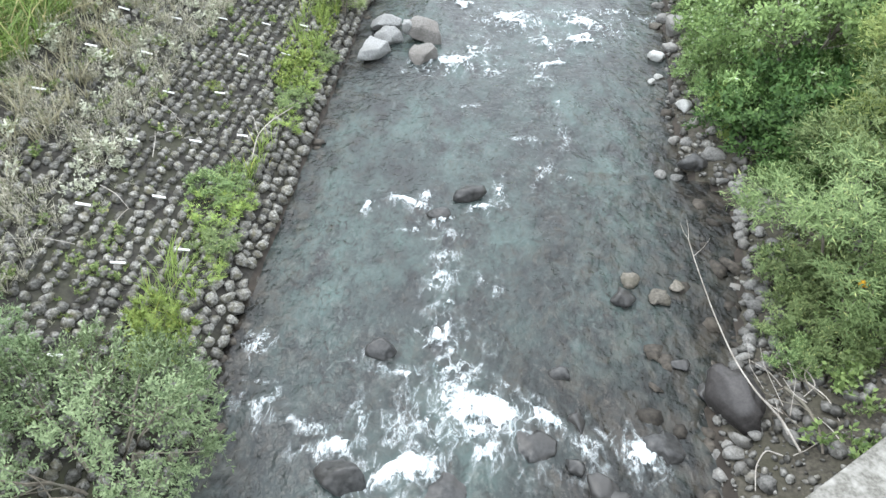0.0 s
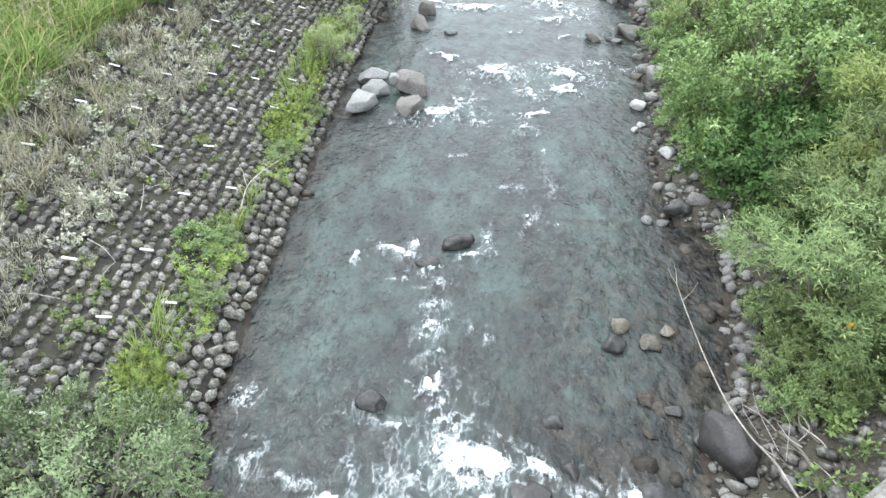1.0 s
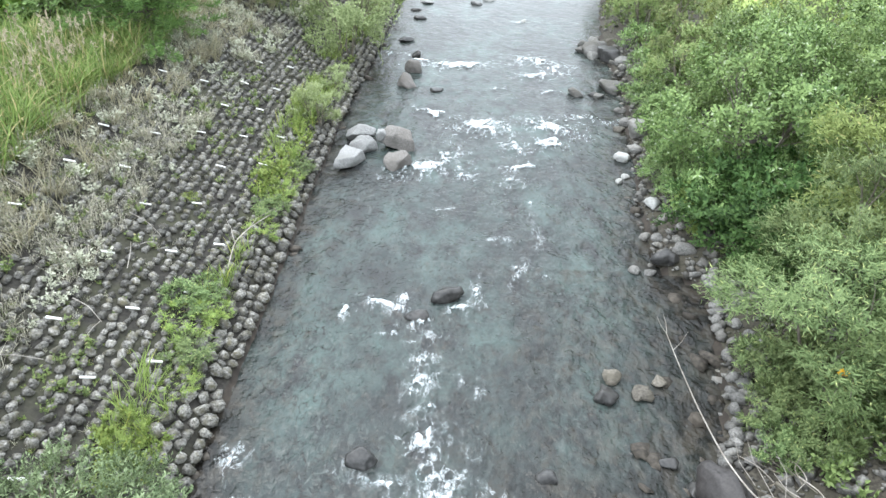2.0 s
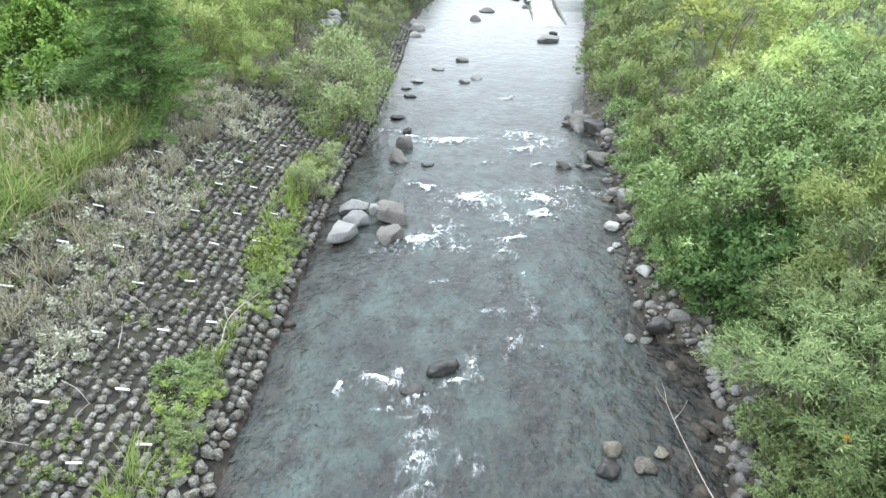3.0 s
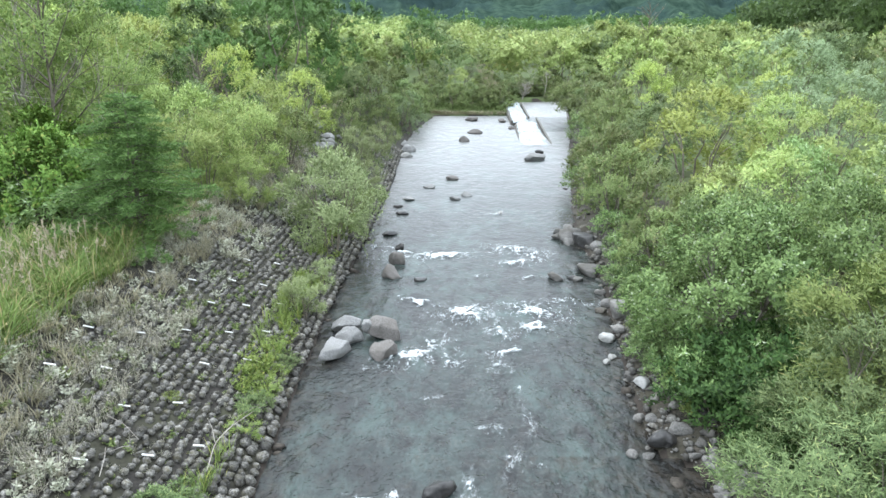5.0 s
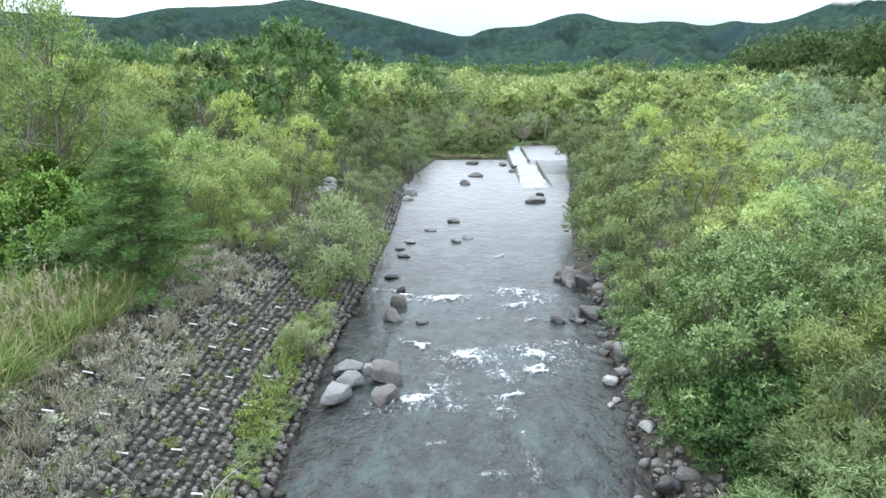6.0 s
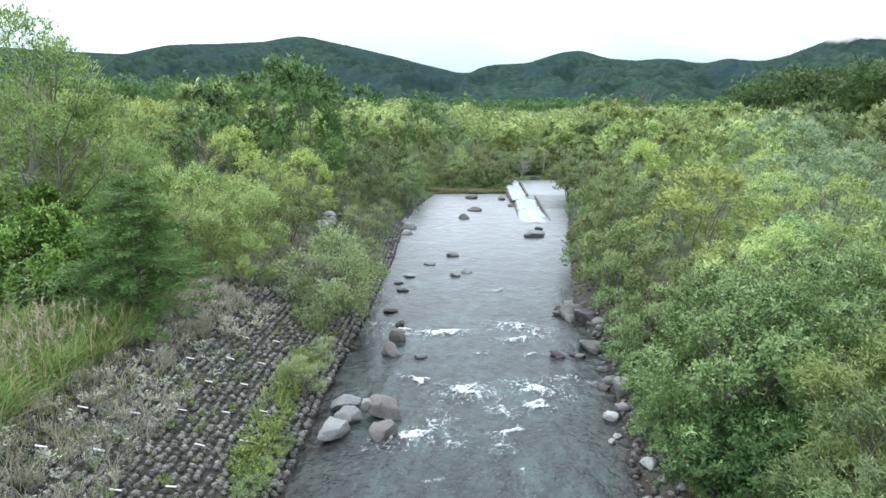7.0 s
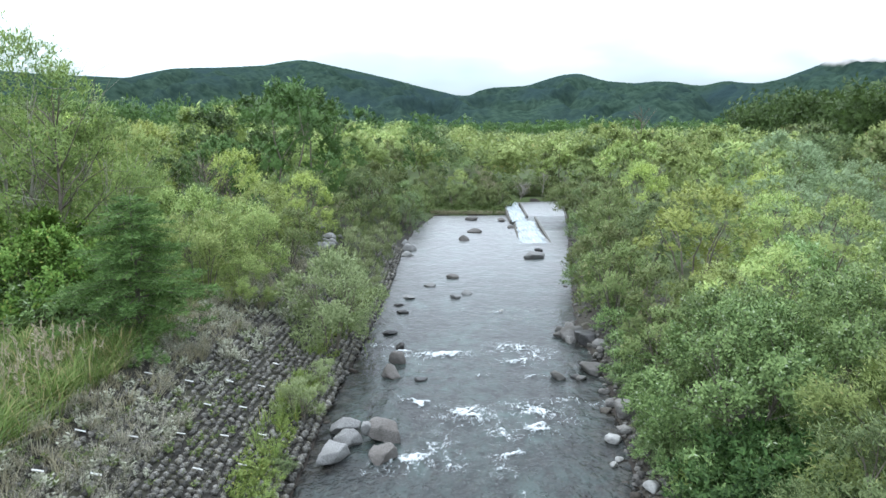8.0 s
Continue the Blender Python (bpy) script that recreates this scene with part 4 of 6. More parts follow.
    bend[:, 2] = -droop * q * q * sl[idx]
    pos = s0[idx] + sd[idx] * (q * sl[idx])[:, None] + bend
    ld = sd[idx] * cling + rng.normal(size=(len(q), 3)) * 0.6 + np.array([0, 0, -droop * 0.9])
    pos[:, 2] = np.maximum(pos[:, 2], 0.02)
    # leaves inside the heads, which close the crown
    m = int(len(pos) * inner)
    wi = rng.choice(len(HR), m, p=HR ** 2 / (HR ** 2).sum())
    v = rng.normal(size=(m, 3))
    v /= np.linalg.norm(v, axis=1)[:, None]
    pin = HC[wi] + v * (HR[wi] * rng.random(m) ** 0.5 * 0.85)[:, None]
    pin[:, 2] = np.maximum(pin[:, 2], 0.03)
    pos, ld = np.concatenate([pos, pin]), np.concatenate([ld, rng.normal(size=(m, 3))])
    whole = pos - np.array([0, 0, base + span * 0.3])
    whole /= np.linalg.norm(whole, axis=1)[:, None] + 1e-9
    return join(pieces), leaf_quads(rng, pos, ld, leaf[0], leaf[1], facing=0.6 * np.concatenate([od[idx], v]) + 0.75 * whole, own=1.15 if leaf[1] < 0.06 else 0.35)


def conifer(seed, height, radius, whorls, arms, leaf):
    """A young larch: whorls of arms, each with side twigs full of needles."""
    rng = np.random.default_rng(seed)
    t = np.linspace(0, 1, 8)
    trunk = np.stack([0.05 * np.sin(3 * t), 0.04 * t, height * t - 0.1], 1)
    pieces = [tube(trunk, 0.09 * (1 - 0.92 * t) + 0.006, 6)]
    pos, ld = [], []
    for w in range(whorls):
        h = height * (0.06 + 0.93 * (w / whorls) ** 0.9)
        reach = radius * (1 - (h / height)) ** 0.62 + 0.14
        for k in range(arms):
            a = rng.uniform(0, 6.28)
            ln = reach * rng.uniform(0.45, 1.2)
            d = np.array([math.cos(a), math.sin(a), rng.uniform(0.05, 0.3)])
            s = np.linspace(0, 1, 5)
            pts = np.array([0, 0, h]) + np.outer(s * ln, d) + np.outer(-0.32 * ln * s ** 2 + 0.14 * ln * s ** 4, (0, 0, 1))
            pieces.append(tube(pts, 0.02 * (1 - 0.85 * s), 3))
            m = max(6, int(ln * 42))
            q = rng.uniform(0.12, 1, m)
            p = np.stack([np.interp(q, s, pts[:, i]) for i in range(3)], 1)
            sidev = np.array([-math.sin(a), math.cos(a), 0])
            sg = rng.choice([-1, 1], m)
            tw = sidev * sg[:, None] * 0.8 + d * 0.7 + rng.normal(size=(m, 3)) * 0.22 + np.array([0, 0, -0.12])
            wl_ = (0.10 + 0.26 * (1 - q)) * min(1.0, ln)
            for f in (0.15, 0.5, 0.9):
                pos.append(p + tw * (wl_ * f)[:, None])
                ld.append(tw + rng.normal(size=(m, 3)) * 0.45 + np.array([0, 0, 0.15]))
    crown = leaf_quads(rng, np.concatenate(pos), np.concatenate(ld), leaf[0], leaf[1], 0.3)
    return join(pieces), crown


def plant(name, arrays, bark, foliage, label, category, m, group=""):
    """A tree or shrub: an Empty at its foot with trunk and crown."""
    root = thing(name, m)
    (tv, tf), (lv, lf, *ln) = arrays
    part("trunk", mesh_of("trunk", tv, tf, bark, True), root)
    part("crown", mesh_of("crown", lv, lf, foliage, bool(ln), normals=ln[0] if ln else None), root)
    return tagged(root, label, category, group)


def stand(x, y, turn=0.0, s=1.0, sink=0.0, sz=None):
    return Matrix.Translation((x, y, float(ground_z(x, y)) - sink)) @ Matrix.Rotation(radians(turn), 4, "Z") @ Matrix.Diagonal((s, s, sz or s, 1))


def put_copy(ob, x, y, turn, s, sz=None, label=""):
    c = copy_thing(ob, Matrix.Translation((x, y, float(ground_z(x, y)))) @ Matrix.Rotation(radians(turn), 4, "Z"))
    c.scale = (s, s, sz or s)
    if label:
        c["label"] = label
    return c


GR = "trees of the right bank"
GL = "trees of the left bank"
GS = "shrubs along the river"
LB_WILLOW = "grey-green willow with long narrow drooping leaves on the gravel shore"
LB_YELLOW = "yellow-green willow among others on the bank"
LB_ALDER = "dark green alder with pale leaf undersides by the river"
LB_BRIGHT = "bright yellow-green willow with upright sprays"
LB_SILVER = "silvery grey-green willow in dense growth"
LB_OLIVE = "olive green shrub with thin upright twigs at the bank"
LB_ROUND = "dense dark green broadleaf tree in the valley wood"

# the nearest trees, with fine leaves
willow_n = plant("willow_tree", broadleaf(101, 3.7, 1.9, 190, 9, 10, (0.125, 0.021), droop=0.4, low=0.12, spray_len=0.46, stems=4, up=0.6, heads=9), M_BARK, L_WILLOW, LB_WILLOW, "tree", stand(6.5, 9.35, 0, 0.95, 0, 0.74), GR)
yellow_n = plant("willow_tree", broadleaf(102, 4.1, 2.0, 160, 9, 9, (0.15, 0.027), droop=0.35, spray_len=0.46, stems=3, heads=9), M_BARK, L_TALL, LB_YELLOW, "tree", stand(9.3, 12.6), GR)
alder_n = plant("alder_tree", broadleaf(103, 4.0, 2.4, 210, 9, 9, (0.095, 0.055), droop=0.15, spray_len=0.42, stems=4, heads=10, inner=0.35), M_BARK, L_ALDER, LB_ALDER, "tree", stand(7.7, 16.2, 140), GR)
bright_n = plant("willow_shrub", broadleaf(104, 3.2, 1.75, 150, 8, 8, (0.13, 0.034), droop=0.1, spray_len=0.36, stems=6, stem_r=0.03, up=0.8, heads=8), M_BARK, L_BRIGHT, LB_BRIGHT, "shrub", stand(-9.3, 26.4, 30), GL)
leafy_n = plant("broadleaf_shrub", broadleaf(105, 3.0, 1.9, 150, 8, 8, (0.13, 0.07), droop=0.15, spray_len=0.36, stems=6, stem_r=0.03, up=0.6, heads=8, inner=0.3), M_BARK, L_LEAFGREEN, "fresh green broadleaf shrub at the wood's edge", "shrub", stand(-13.4, 22.6, 30), GL)
larch = plant("larch_tree", conifer(107, 4.6, 2.5, 22, 10, (0.14, 0.03)), M_BARK, L_CONIFER, "young blue-green larch with drooping needle branches", "tree", stand(-9.3, 20.4), GL)
tall = plant("tall_tree", broadleaf(108, 11.0, 3.7, 330, 7, 9, (0.22, 0.05), droop=0.25, low=0.0, stems=3, stem_r=0.085, spray_len=0.75, bare=60, heads=15, limbs=40, inner=0.2), M_BARK_PALE, L_TALL,
             "tall thin-leaved willow with pale bare branches", "tree", stand(-17.0, 27.5), GL)
# middle distance: fewer and larger sprays
willow = plant("willow_tree", broadleaf(111, 3.9, 2.0, 150, 6, 6, (0.18, 0.08), droop=0.3, spray_len=0.36, heads=8, crest=0.9, limbs=14, inner=0.06), M_BARK, MID_WILLOW, LB_WILLOW, "tree", stand(12.2, 56.0), GR)
yellow = plant("willow_tree", broadleaf(112, 4.2, 2.1, 150, 6, 6, (0.18, 0.08), droop=0.3, spray_len=0.38, heads=8, crest=0.9, limbs=14, inner=0.06), M_BARK, MID_BRIGHT, LB_YELLOW, "tree", stand(17.0, 29.6), GR)
alder = plant("alder_tree", broadleaf(113, 4.1, 2.3, 156, 6, 6, (0.18, 0.08), droop=0.15, spray_len=0.36, heads=9, crest=0.9, limbs=14, inner=0.06), M_BARK, MID_ALDER, LB_ALDER, "tree", stand(14.2, 15.2), GR)
bright = plant("willow_tree", broadleaf(114, 4.5, 2.3, 156, 6, 6, (0.18, 0.08), droop=0.2, spray_len=0.40, stems=5, up=0.8, heads=7, crest=0.9, limbs=14, inner=0.06), M_BARK, MID_SUNNY, LB_BRIGHT, "tree", stand(11.3, 31.0, 0, 1.4, 0, 1.12), GR)
silver = plant("willow_tree", broadleaf(115, 4.6, 2.6, 162, 6, 6, (0.18, 0.08), droop=0.3, spray_len=0.42, stems=5, heads=8, crest=0.9, limbs=14, inner=0.06), M_BARK, MID_SILVER, LB_SILVER, "tree", stand(20.8, 38.0, 0, 1.4, 0, 1.0), GR)
olive = plant("shrub", broadleaf(116, 3.4, 1.8, 137, 6, 6, (0.18, 0.08), droop=0.1, spray_len=0.36, stems=6, up=0.7, bare=16, heads=8, crest=0.9, limbs=14, inner=0.06), M_BARK, MID_OLIVE, LB_OLIVE, "shrub", stand(7.7, 29.8), GS)
round_tree = plant("broadleaf_tree", broadleaf(119, 5.6, 2.8, 180, 6, 6, (0.22, 0.12), droop=0.15, spray_len=0.42, stems=3, stem_r=0.07, heads=9, crest=0.9, limbs=14, inner=0.06), M_BARK, MID_FOREST, LB_ROUND, "tree", stand(-15.5, 48.0), GL)
# farther off
yellow_f = plant("willow_tree", broadleaf(132, 4.6, 2.4, 88, 5, 5, (0.34, 0.18), droop=0.3, spray_len=0.45, stems=2, limbs=4, heads=7, crest=1.0, inner=0.05), M_BARK, FAR_BRIGHT, LB_YELLOW, "tree", stand(24.0, 66.0), GR)
willow_f = plant("willow_tree", broadleaf(133, 4.6, 2.4, 88, 5, 5, (0.34, 0.18), droop=0.3, spray_len=0.45, stems=2, limbs=4, heads=7, crest=1.0, inner=0.05), M_BARK, FAR_WILLOW, LB_SILVER, "tree", stand(28.0, 70.0), GR)
olive_f = plant("shrub", broadleaf(134, 4.2, 2.2, 88, 5, 5, (0.34, 0.18), droop=0.1, spray_len=0.4, stems=3, up=0.7, limbs=6, heads=7, crest=1.0, inner=0.05), M_BARK, FAR_OLIVE, LB_OLIVE, "shrub", stand(20.0, 72.0), GS)
round_f = plant("broadleaf_tree", broadleaf(135, 6.4, 3.0, 99, 5, 5, (0.34, 0.18), droop=0.15, spray_len=0.45, stems=2, stem_r=0.08, heads=8, crest=1.0, inner=0.05, limbs=4), M_BARK, FAR_FOREST, LB_ROUND, "tree", stand(-24.0, 66.0), GL)

# more of the trees: template, x, y, turn, scale, vertical scale
NEAR = (
    (willow_n, 8.2, 11.0, 40, 1.0, 0.92), (willow_n, 8.2, 8.6, 70, 0.85, 0.78), (yellow_n, 9.8, 6.8, 200, 0.75, 0.7), (willow_n, 9.9, 10.6, 160, 1.0, 1.0), (yellow_n, 11.8, 14.0, 40, 1.1, 1.0),
    (alder_n, 10.4, 17.4, 120, 0.95, 0.95), (alder_n, 8.7, 19.6, 250, 0.85, 0.85), (alder, 12.8, 18.8, 30, 1.05, 1.05), (olive, 7.5, 22.6, 80, 0.7, 0.7), (yellow, 10.8, 22.4, 300, 1.0, 0.95),
    (olive, 8.3, 25.6, 150, 0.9, 0.9), (yellow, 10.4, 25.6, 90, 0.7, 0.66), (alder, 13.6, 25.6, 200, 0.95, 0.82), (olive, 15.4, 30.0, 60, 0.8, 0.75), (olive, 8.3, 34.6, 20, 1.0, 1.02), (olive, 9.6, 39.5, 100, 1.05, 1.1),
    (alder, 14.2, 36.0, 10, 0.95, 0.95), (willow, 11.4, 37.2, 170, 0.95, 0.95), (silver, 25.8, 42.5, 240, 1.0, 1.0), (olive, 11.2, 45.0, 260, 1.15, 1.2), (willow, 14.4, 43.5, 330, 1.0, 1.0),
    (olive, 12.2, 50.5, 310, 1.15, 1.2), (olive, 13.2, 60.5, 70, 1.25, 1.2), (olive, 11.7, 63.5, 250, 1.2, 1.05), (bright, 15.8, 54.0, 80, 1.05, 1.05), (yellow, 16.2, 22.6, 20, 1.1, 1.0), (yellow, 16.6, 34.0, 220, 1.0, 1.0),
    # left bank
    (bright_n, -8.6, 29.6, 130, 1.0, 1.0), (bright_n, -11.4, 28.6, 220, 1.15, 1.2), (leafy_n, -14.4, 24.4, 100, 1.15, 1.1), (leafy_n, -11.9, 24.6, 200, 0.9, 0.8), (bright_n, -7.7, 26.4, 290, 0.62, 0.6), (yellow, -12.6, 30.4, 250, 0.95, 0.95), (olive, -7.6, 33.5, 45, 0.85, 0.8), (round_tree, -14.6, 36.0, 45, 0.8, 0.85),
    (alder, -11.8, 35.0, 190, 0.9, 0.85), (yellow, -9.6, 36.6, 60, 0.85, 0.85), (bright, -8.2, 40.4, 300, 0.8, 0.85), (bright, -12.2, 42.0, 210, 1.05, 1.1), (olive, -6.4, 44.5, 190, 0.8, 0.85), (willow, -9.4, 46.0, 90, 0.95, 0.95),
    (olive, -4.6, 53.5, 0, 0.8, 0.8), (willow, -6.6, 54.0, 330, 1.0, 1.0), (alder, -3.6, 59.5, 50, 0.9, 0.9), (olive, -6.0, 60.0, 140, 1.15, 1.2), (olive, -2.4, 66.0, 110, 0.85, 0.85), 
    (alder, -16.4, 21.0, 80, 0.8, 0.7), (olive, -2.6, 73.4, 10, 0.8, 0.8), (willow, -0.6, 73.9, 60, 0.6, 0.62), (olive, 1.2, 73.8, 100, 0.75, 0.72), (willow, 2.9, 74.4, 150, 0.62, 0.66), (olive, 4.4, 73.8, 200, 0.7, 0.68), (olive, 6.0, 74.6, 290, 0.7, 0.66), (willow, 7.0, 78.5, 20, 0.7, 0.7),
    (olive, -1.4, 77.5, 30, 0.9, 0.95), (yellow, 2.0, 78.6, 130, 0.8, 0.8), (olive, 5.0, 78.4, 230, 0.9, 0.9), (olive, 8.6, 82.6, 330, 0.8, 0.62), (willow, 10.6, 82.4, 110, 0.75, 0.62), (olive, 12.4, 82.6, 210, 0.8, 0.75), (silver, -2.9, 58.4, 40, 0.6, 0.72), (olive, -2.6, 62.6, 60, 0.55, 0.5), (olive, -1.9, 69.0, 200, 0.6, 0.55),
    (willow, -1.6, 86.0, 0, 1.0, 0.9), (willow, 3.0, 92.0, 120, 1.1, 1.0), (tall, -20.0, 33.0, 140, 0.8, 0.72), (tall, -22.0, 29.0, 200, 0.9, 0.85), (tall, -14.0, 29.0, 300, 0.68, 0.66), (tall, -19.0, 24.0, 20, 0.75, 0.7),
)
for ob, x, y, turn, s, sz in NEAR:
    put_copy(ob, x, y, turn, s, sz)

# the shrubs on the stone bank
SHB = "shrubs on the stone bank"
corner_bush = plant("willow_shrub", broadleaf(120, 2.0, 1.8, 190, 9, 11, (0.068, 0.023), droop=0.05, spray_len=0.28, stems=7, stem_r=0.035, up=0.6, heads=13, inner=0.4), M_BARK, L_SILVER,
                    "dense grey-green willow shrub growing on the cobbled bank", "shrub", stand(-4.45, 4.35), SHB)
put_copy(corner_bush, -6.8, 4.25, 130, 0.85, 0.8)
bank_willow = plant("willow_shrub", broadleaf(121, 3.3, 1.5, 75, 8, 9, (0.14, 0.04), droop=0.1, spray_len=0.45, stems=6, stem_r=0.03, up=0.8, heads=8), M_BARK, L_PALE,
                    "pale olive willow shrub rooted in the cobbled bank", "shrub", stand(-4.3, 25.6, 0, 1.08, 0, 1.22), SHB)
put_copy(bank_willow, -4.2, 28.6, 80, 0.95)
put_copy(bank_willow, -5.0, 39.0, 140, 0.7)
put_copy(bank_willow, -4.4, 43.0, 10, 0.6)
put_copy(bank_willow, -4.0, 47.5, 60, 0.6)
put_copy(bank_willow, -4.25, 19.5, 200, 0.48, 0.42)
put_copy(bank_willow, -4.0, 31.6, 250, 0.55)
put_copy(bank_willow, -4.1, 22.4, 300, 0.38, 0.3)
put_copy(bank_willow, -3.9, 35.6, 20, 0.5)
# low shrubs at the foot of the right bank's trees
low_shrub = plant("low_shrub", broadleaf(122, 1.3, 1.0, 50, 6, 7, (0.11, 0.04), droop=0.1, spray_len=0.3, stems=6, stem_r=0.018, up=0.6), M_BARK, L_ALDER,
                  "low dark green shrub growing among shore stones", "shrub", stand(6.3, 14.6), GS)
for x, y, turn, s in ((6.5, 17.0, 40, 1.0), (6.6, 18.6, 140, 0.9), (6.9, 20.6, 300, 0.9), (6.3, 15.6, 80, 0.7), (7.9, 14.4, 10, 1.1), (7.0, 25.0, 10, 0.9), (7.3, 27.6, 60, 1.0), (7.9, 32.0, 60, 1.1), (7.7, 36.8, 80, 1.2), (9.4, 42.0, 80, 1.3), (10.4, 47.6, 120, 1.4), (11.2, 53.6, 200, 1.4)):
    put_copy(low_shrub, x, y, turn, s)
# leaves coloured darker to stand for the shade under the alder crowns
shade_tint_shrub = plant("low_shrub", broadleaf(125, 1.2, 1.0, 60, 6, 7, (0.12, 0.05), droop=0.15, spray_len=0.3, stems=6, stem_r=0.018, up=0.5, inner=0.3), M_BARK, L_SHADE_TINT,
                   "dense shrub under alder branches with shade put into its leaf colour", "shrub", stand(6.35, 13.7), GS)
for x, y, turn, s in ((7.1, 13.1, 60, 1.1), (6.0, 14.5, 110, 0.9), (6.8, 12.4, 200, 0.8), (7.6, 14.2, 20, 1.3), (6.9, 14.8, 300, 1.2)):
    put_copy(shade_tint_shrub, x, y, turn, s)
for x, y, turn, s in ((5.75, 15.6, 30, 0.6), (5.85, 16.9, 200, 0.75), (6.3, 18.0, 260, 0.9), (6.35, 19.6, 320, 0.8), (6.5, 21.6, 140, 0.85), (6.75, 23.6, 230, 0.9)):
    put_copy(low_shrub, x, y, turn, s, s * 0.8)
for x, y, turn, s in ((-12.2, 21.4, 0, 1.2), (-13.4, 22.2, 80, 1.4), (-14.2, 23.2, 160, 1.3), (-14.9, 25.0, 200, 1.5), (-16.4, 26.2, 300, 1.6), (-15.6, 22.6, 20, 1.5), (-11.2, 22.4, 110, 1.2)):
    put_copy(low_shrub, x, y, turn, s * 1.1, s * 0.9, "dark green undergrowth at the foot of tall willows")
fresh_shrub = plant("low_shrub", broadleaf(123, 0.75, 0.62, 34, 7, 9, (0.10, 0.018), droop=0.05, spray_len=0.22, stems=5, stem_r=0.01, up=0.7), M_BARK, L_FRESH,
                    "fresh yellow-green low plant among river stones", "shrub", stand(6.0, 14.75), GS)
shore_shrub = plant("low_shrub", broadleaf(124, 0.9, 0.75, 45, 7, 9, (0.11, 0.03), droop=0.2, spray_len=0.26, stems=5, stem_r=0.01, up=0.6), M_BARK, L_WILLOW,
                    "low grey-green willow shoot among shore stones", "shrub", stand(6.2, 9.6), GS)
for x, y, turn, s in ((6.5, 8.2, 0, 0.8), (6.1, 7.6, 90, 0.6), (7.2, 7.6, 40, 0.7), (6.6, 9.0, 130, 0.9), (5.9, 8.7, 200, 0.6), (7.6, 8.2, 20, 1.0), (7.6, 9.4, 150, 1.2), (5.75, 17.2, 60, 0.8), (5.9, 18.4, 60, 0.7), (6.2, 22.0, 60, 0.9), (5.5, 8.35, 15, 0.7), (5.35, 7.6, 15, 0.55), (5.75, 9.4, 75, 0.8), (5.7, 7.4, 130, 0.5)):
    put_copy(shore_shrub, x, y, turn, s)
GP = "green plants along the stone bank"
for x, y, turn, s, sz in ((-4.75, 9.7, 20, 1.05, 0.55), (-4.95, 10.3, 110, 0.85, 0.6), (-4.45, 10.2, 200, 0.7, 0.5), (-4.55, 9.0, 260, 0.8, 0.5), (-4.5, 8.3, 330, 0.7, 0.4), (-4.8, 6.95, 30, 0.75, 0.7),
                          (-4.35, 13.3, 80, 0.75, 0.6), (-4.4, 14.1, 190, 0.75, 0.6), (-4.35, 14.9, 300, 0.8, 0.6), (-4.3, 15.7, 10, 0.8, 0.6), (-4.25, 16.5, 120, 0.7, 0.5), (-5.86, 13.3, 60, 0.36, 0.7), (-7.9, 8.0, 60, 0.6, 0.5), (-4.6, 17.4, 60, 0.6, 0.5)):
    c = put_copy(shore_shrub if turn in (110, 190, 120, 260) else fresh_shrub, x, y, turn, s * 0.78, s * 0.52 * sz / 0.6 if sz < 0.65 else s * 0.8, "yellow-green low plant rooted between the bank's cobbles")
    c["group"] = GP

# wood of the valley floor, tree by tree to about 95 m
rngw = np.random.default_rng(77)
taken = [(n[1], n[2]) for n in NEAR] + [(-9.3, 20.4), (-9.3, 26.4), (-13.4, 22.6), (-17.0, 27.5), (11.3, 31), (13, 32), (20.8, 38), (22.5, 38), (7.7, 16.2), (9.3, 12.6), (24, 66), (28, 70), (20, 72), (-24, 66), (17, 29.6), (-15.5, 48)]
kinds = {(True, True): (bright, yellow, silver, olive, yellow, bright), (True, False): (yellow_f, willow_f, olive_f, yellow_f, yellow_f, olive_f),
         (False, True): (round_tree, yellow, bright, olive, alder, yellow), (False, False): (round_f, yellow_f, olive_f, yellow_f, willow_f, round_f)}
made = 0
for _ in range(12000):
    if made >= 200:
        break
    y = rngw.uniform(20, 95)
    x = rngw.uniform(-0.72, 0.72) * y
    gap = 3.7 + y * 0.024
    if x > 0 and x - right_edge(y) < (3.8 if y < 70 else 0.5):
        continue
    if x < 0 and (left_edge(y) - x < 6.2 or (y < 24 and x > -17)):
        continue
    if -6 < x < 14 and 68 < y < 84:
        continue
    if left_edge(y) - 1 < x < right_edge(y) + 1 or (y < 33 and -13.5 < x < -8):
        continue
    if any((x - a) ** 2 + (y - b) ** 2 < gap * gap for a, b in taken):
        continue
    taken.append((x, y))
    kind = kinds[(bool(x > 0), bool(y < 50))][rngw.integers(6)]
    s = (rngw.uniform(0.7, 1.25) if x > 0 else rngw.uniform(0.85, 1.5)) * (1.0 + y * 0.0022)
    put_copy(kind, x, y, rngw.uniform(0, 360), s, s * rngw.uniform(0.92, 1.1))
    made += 1


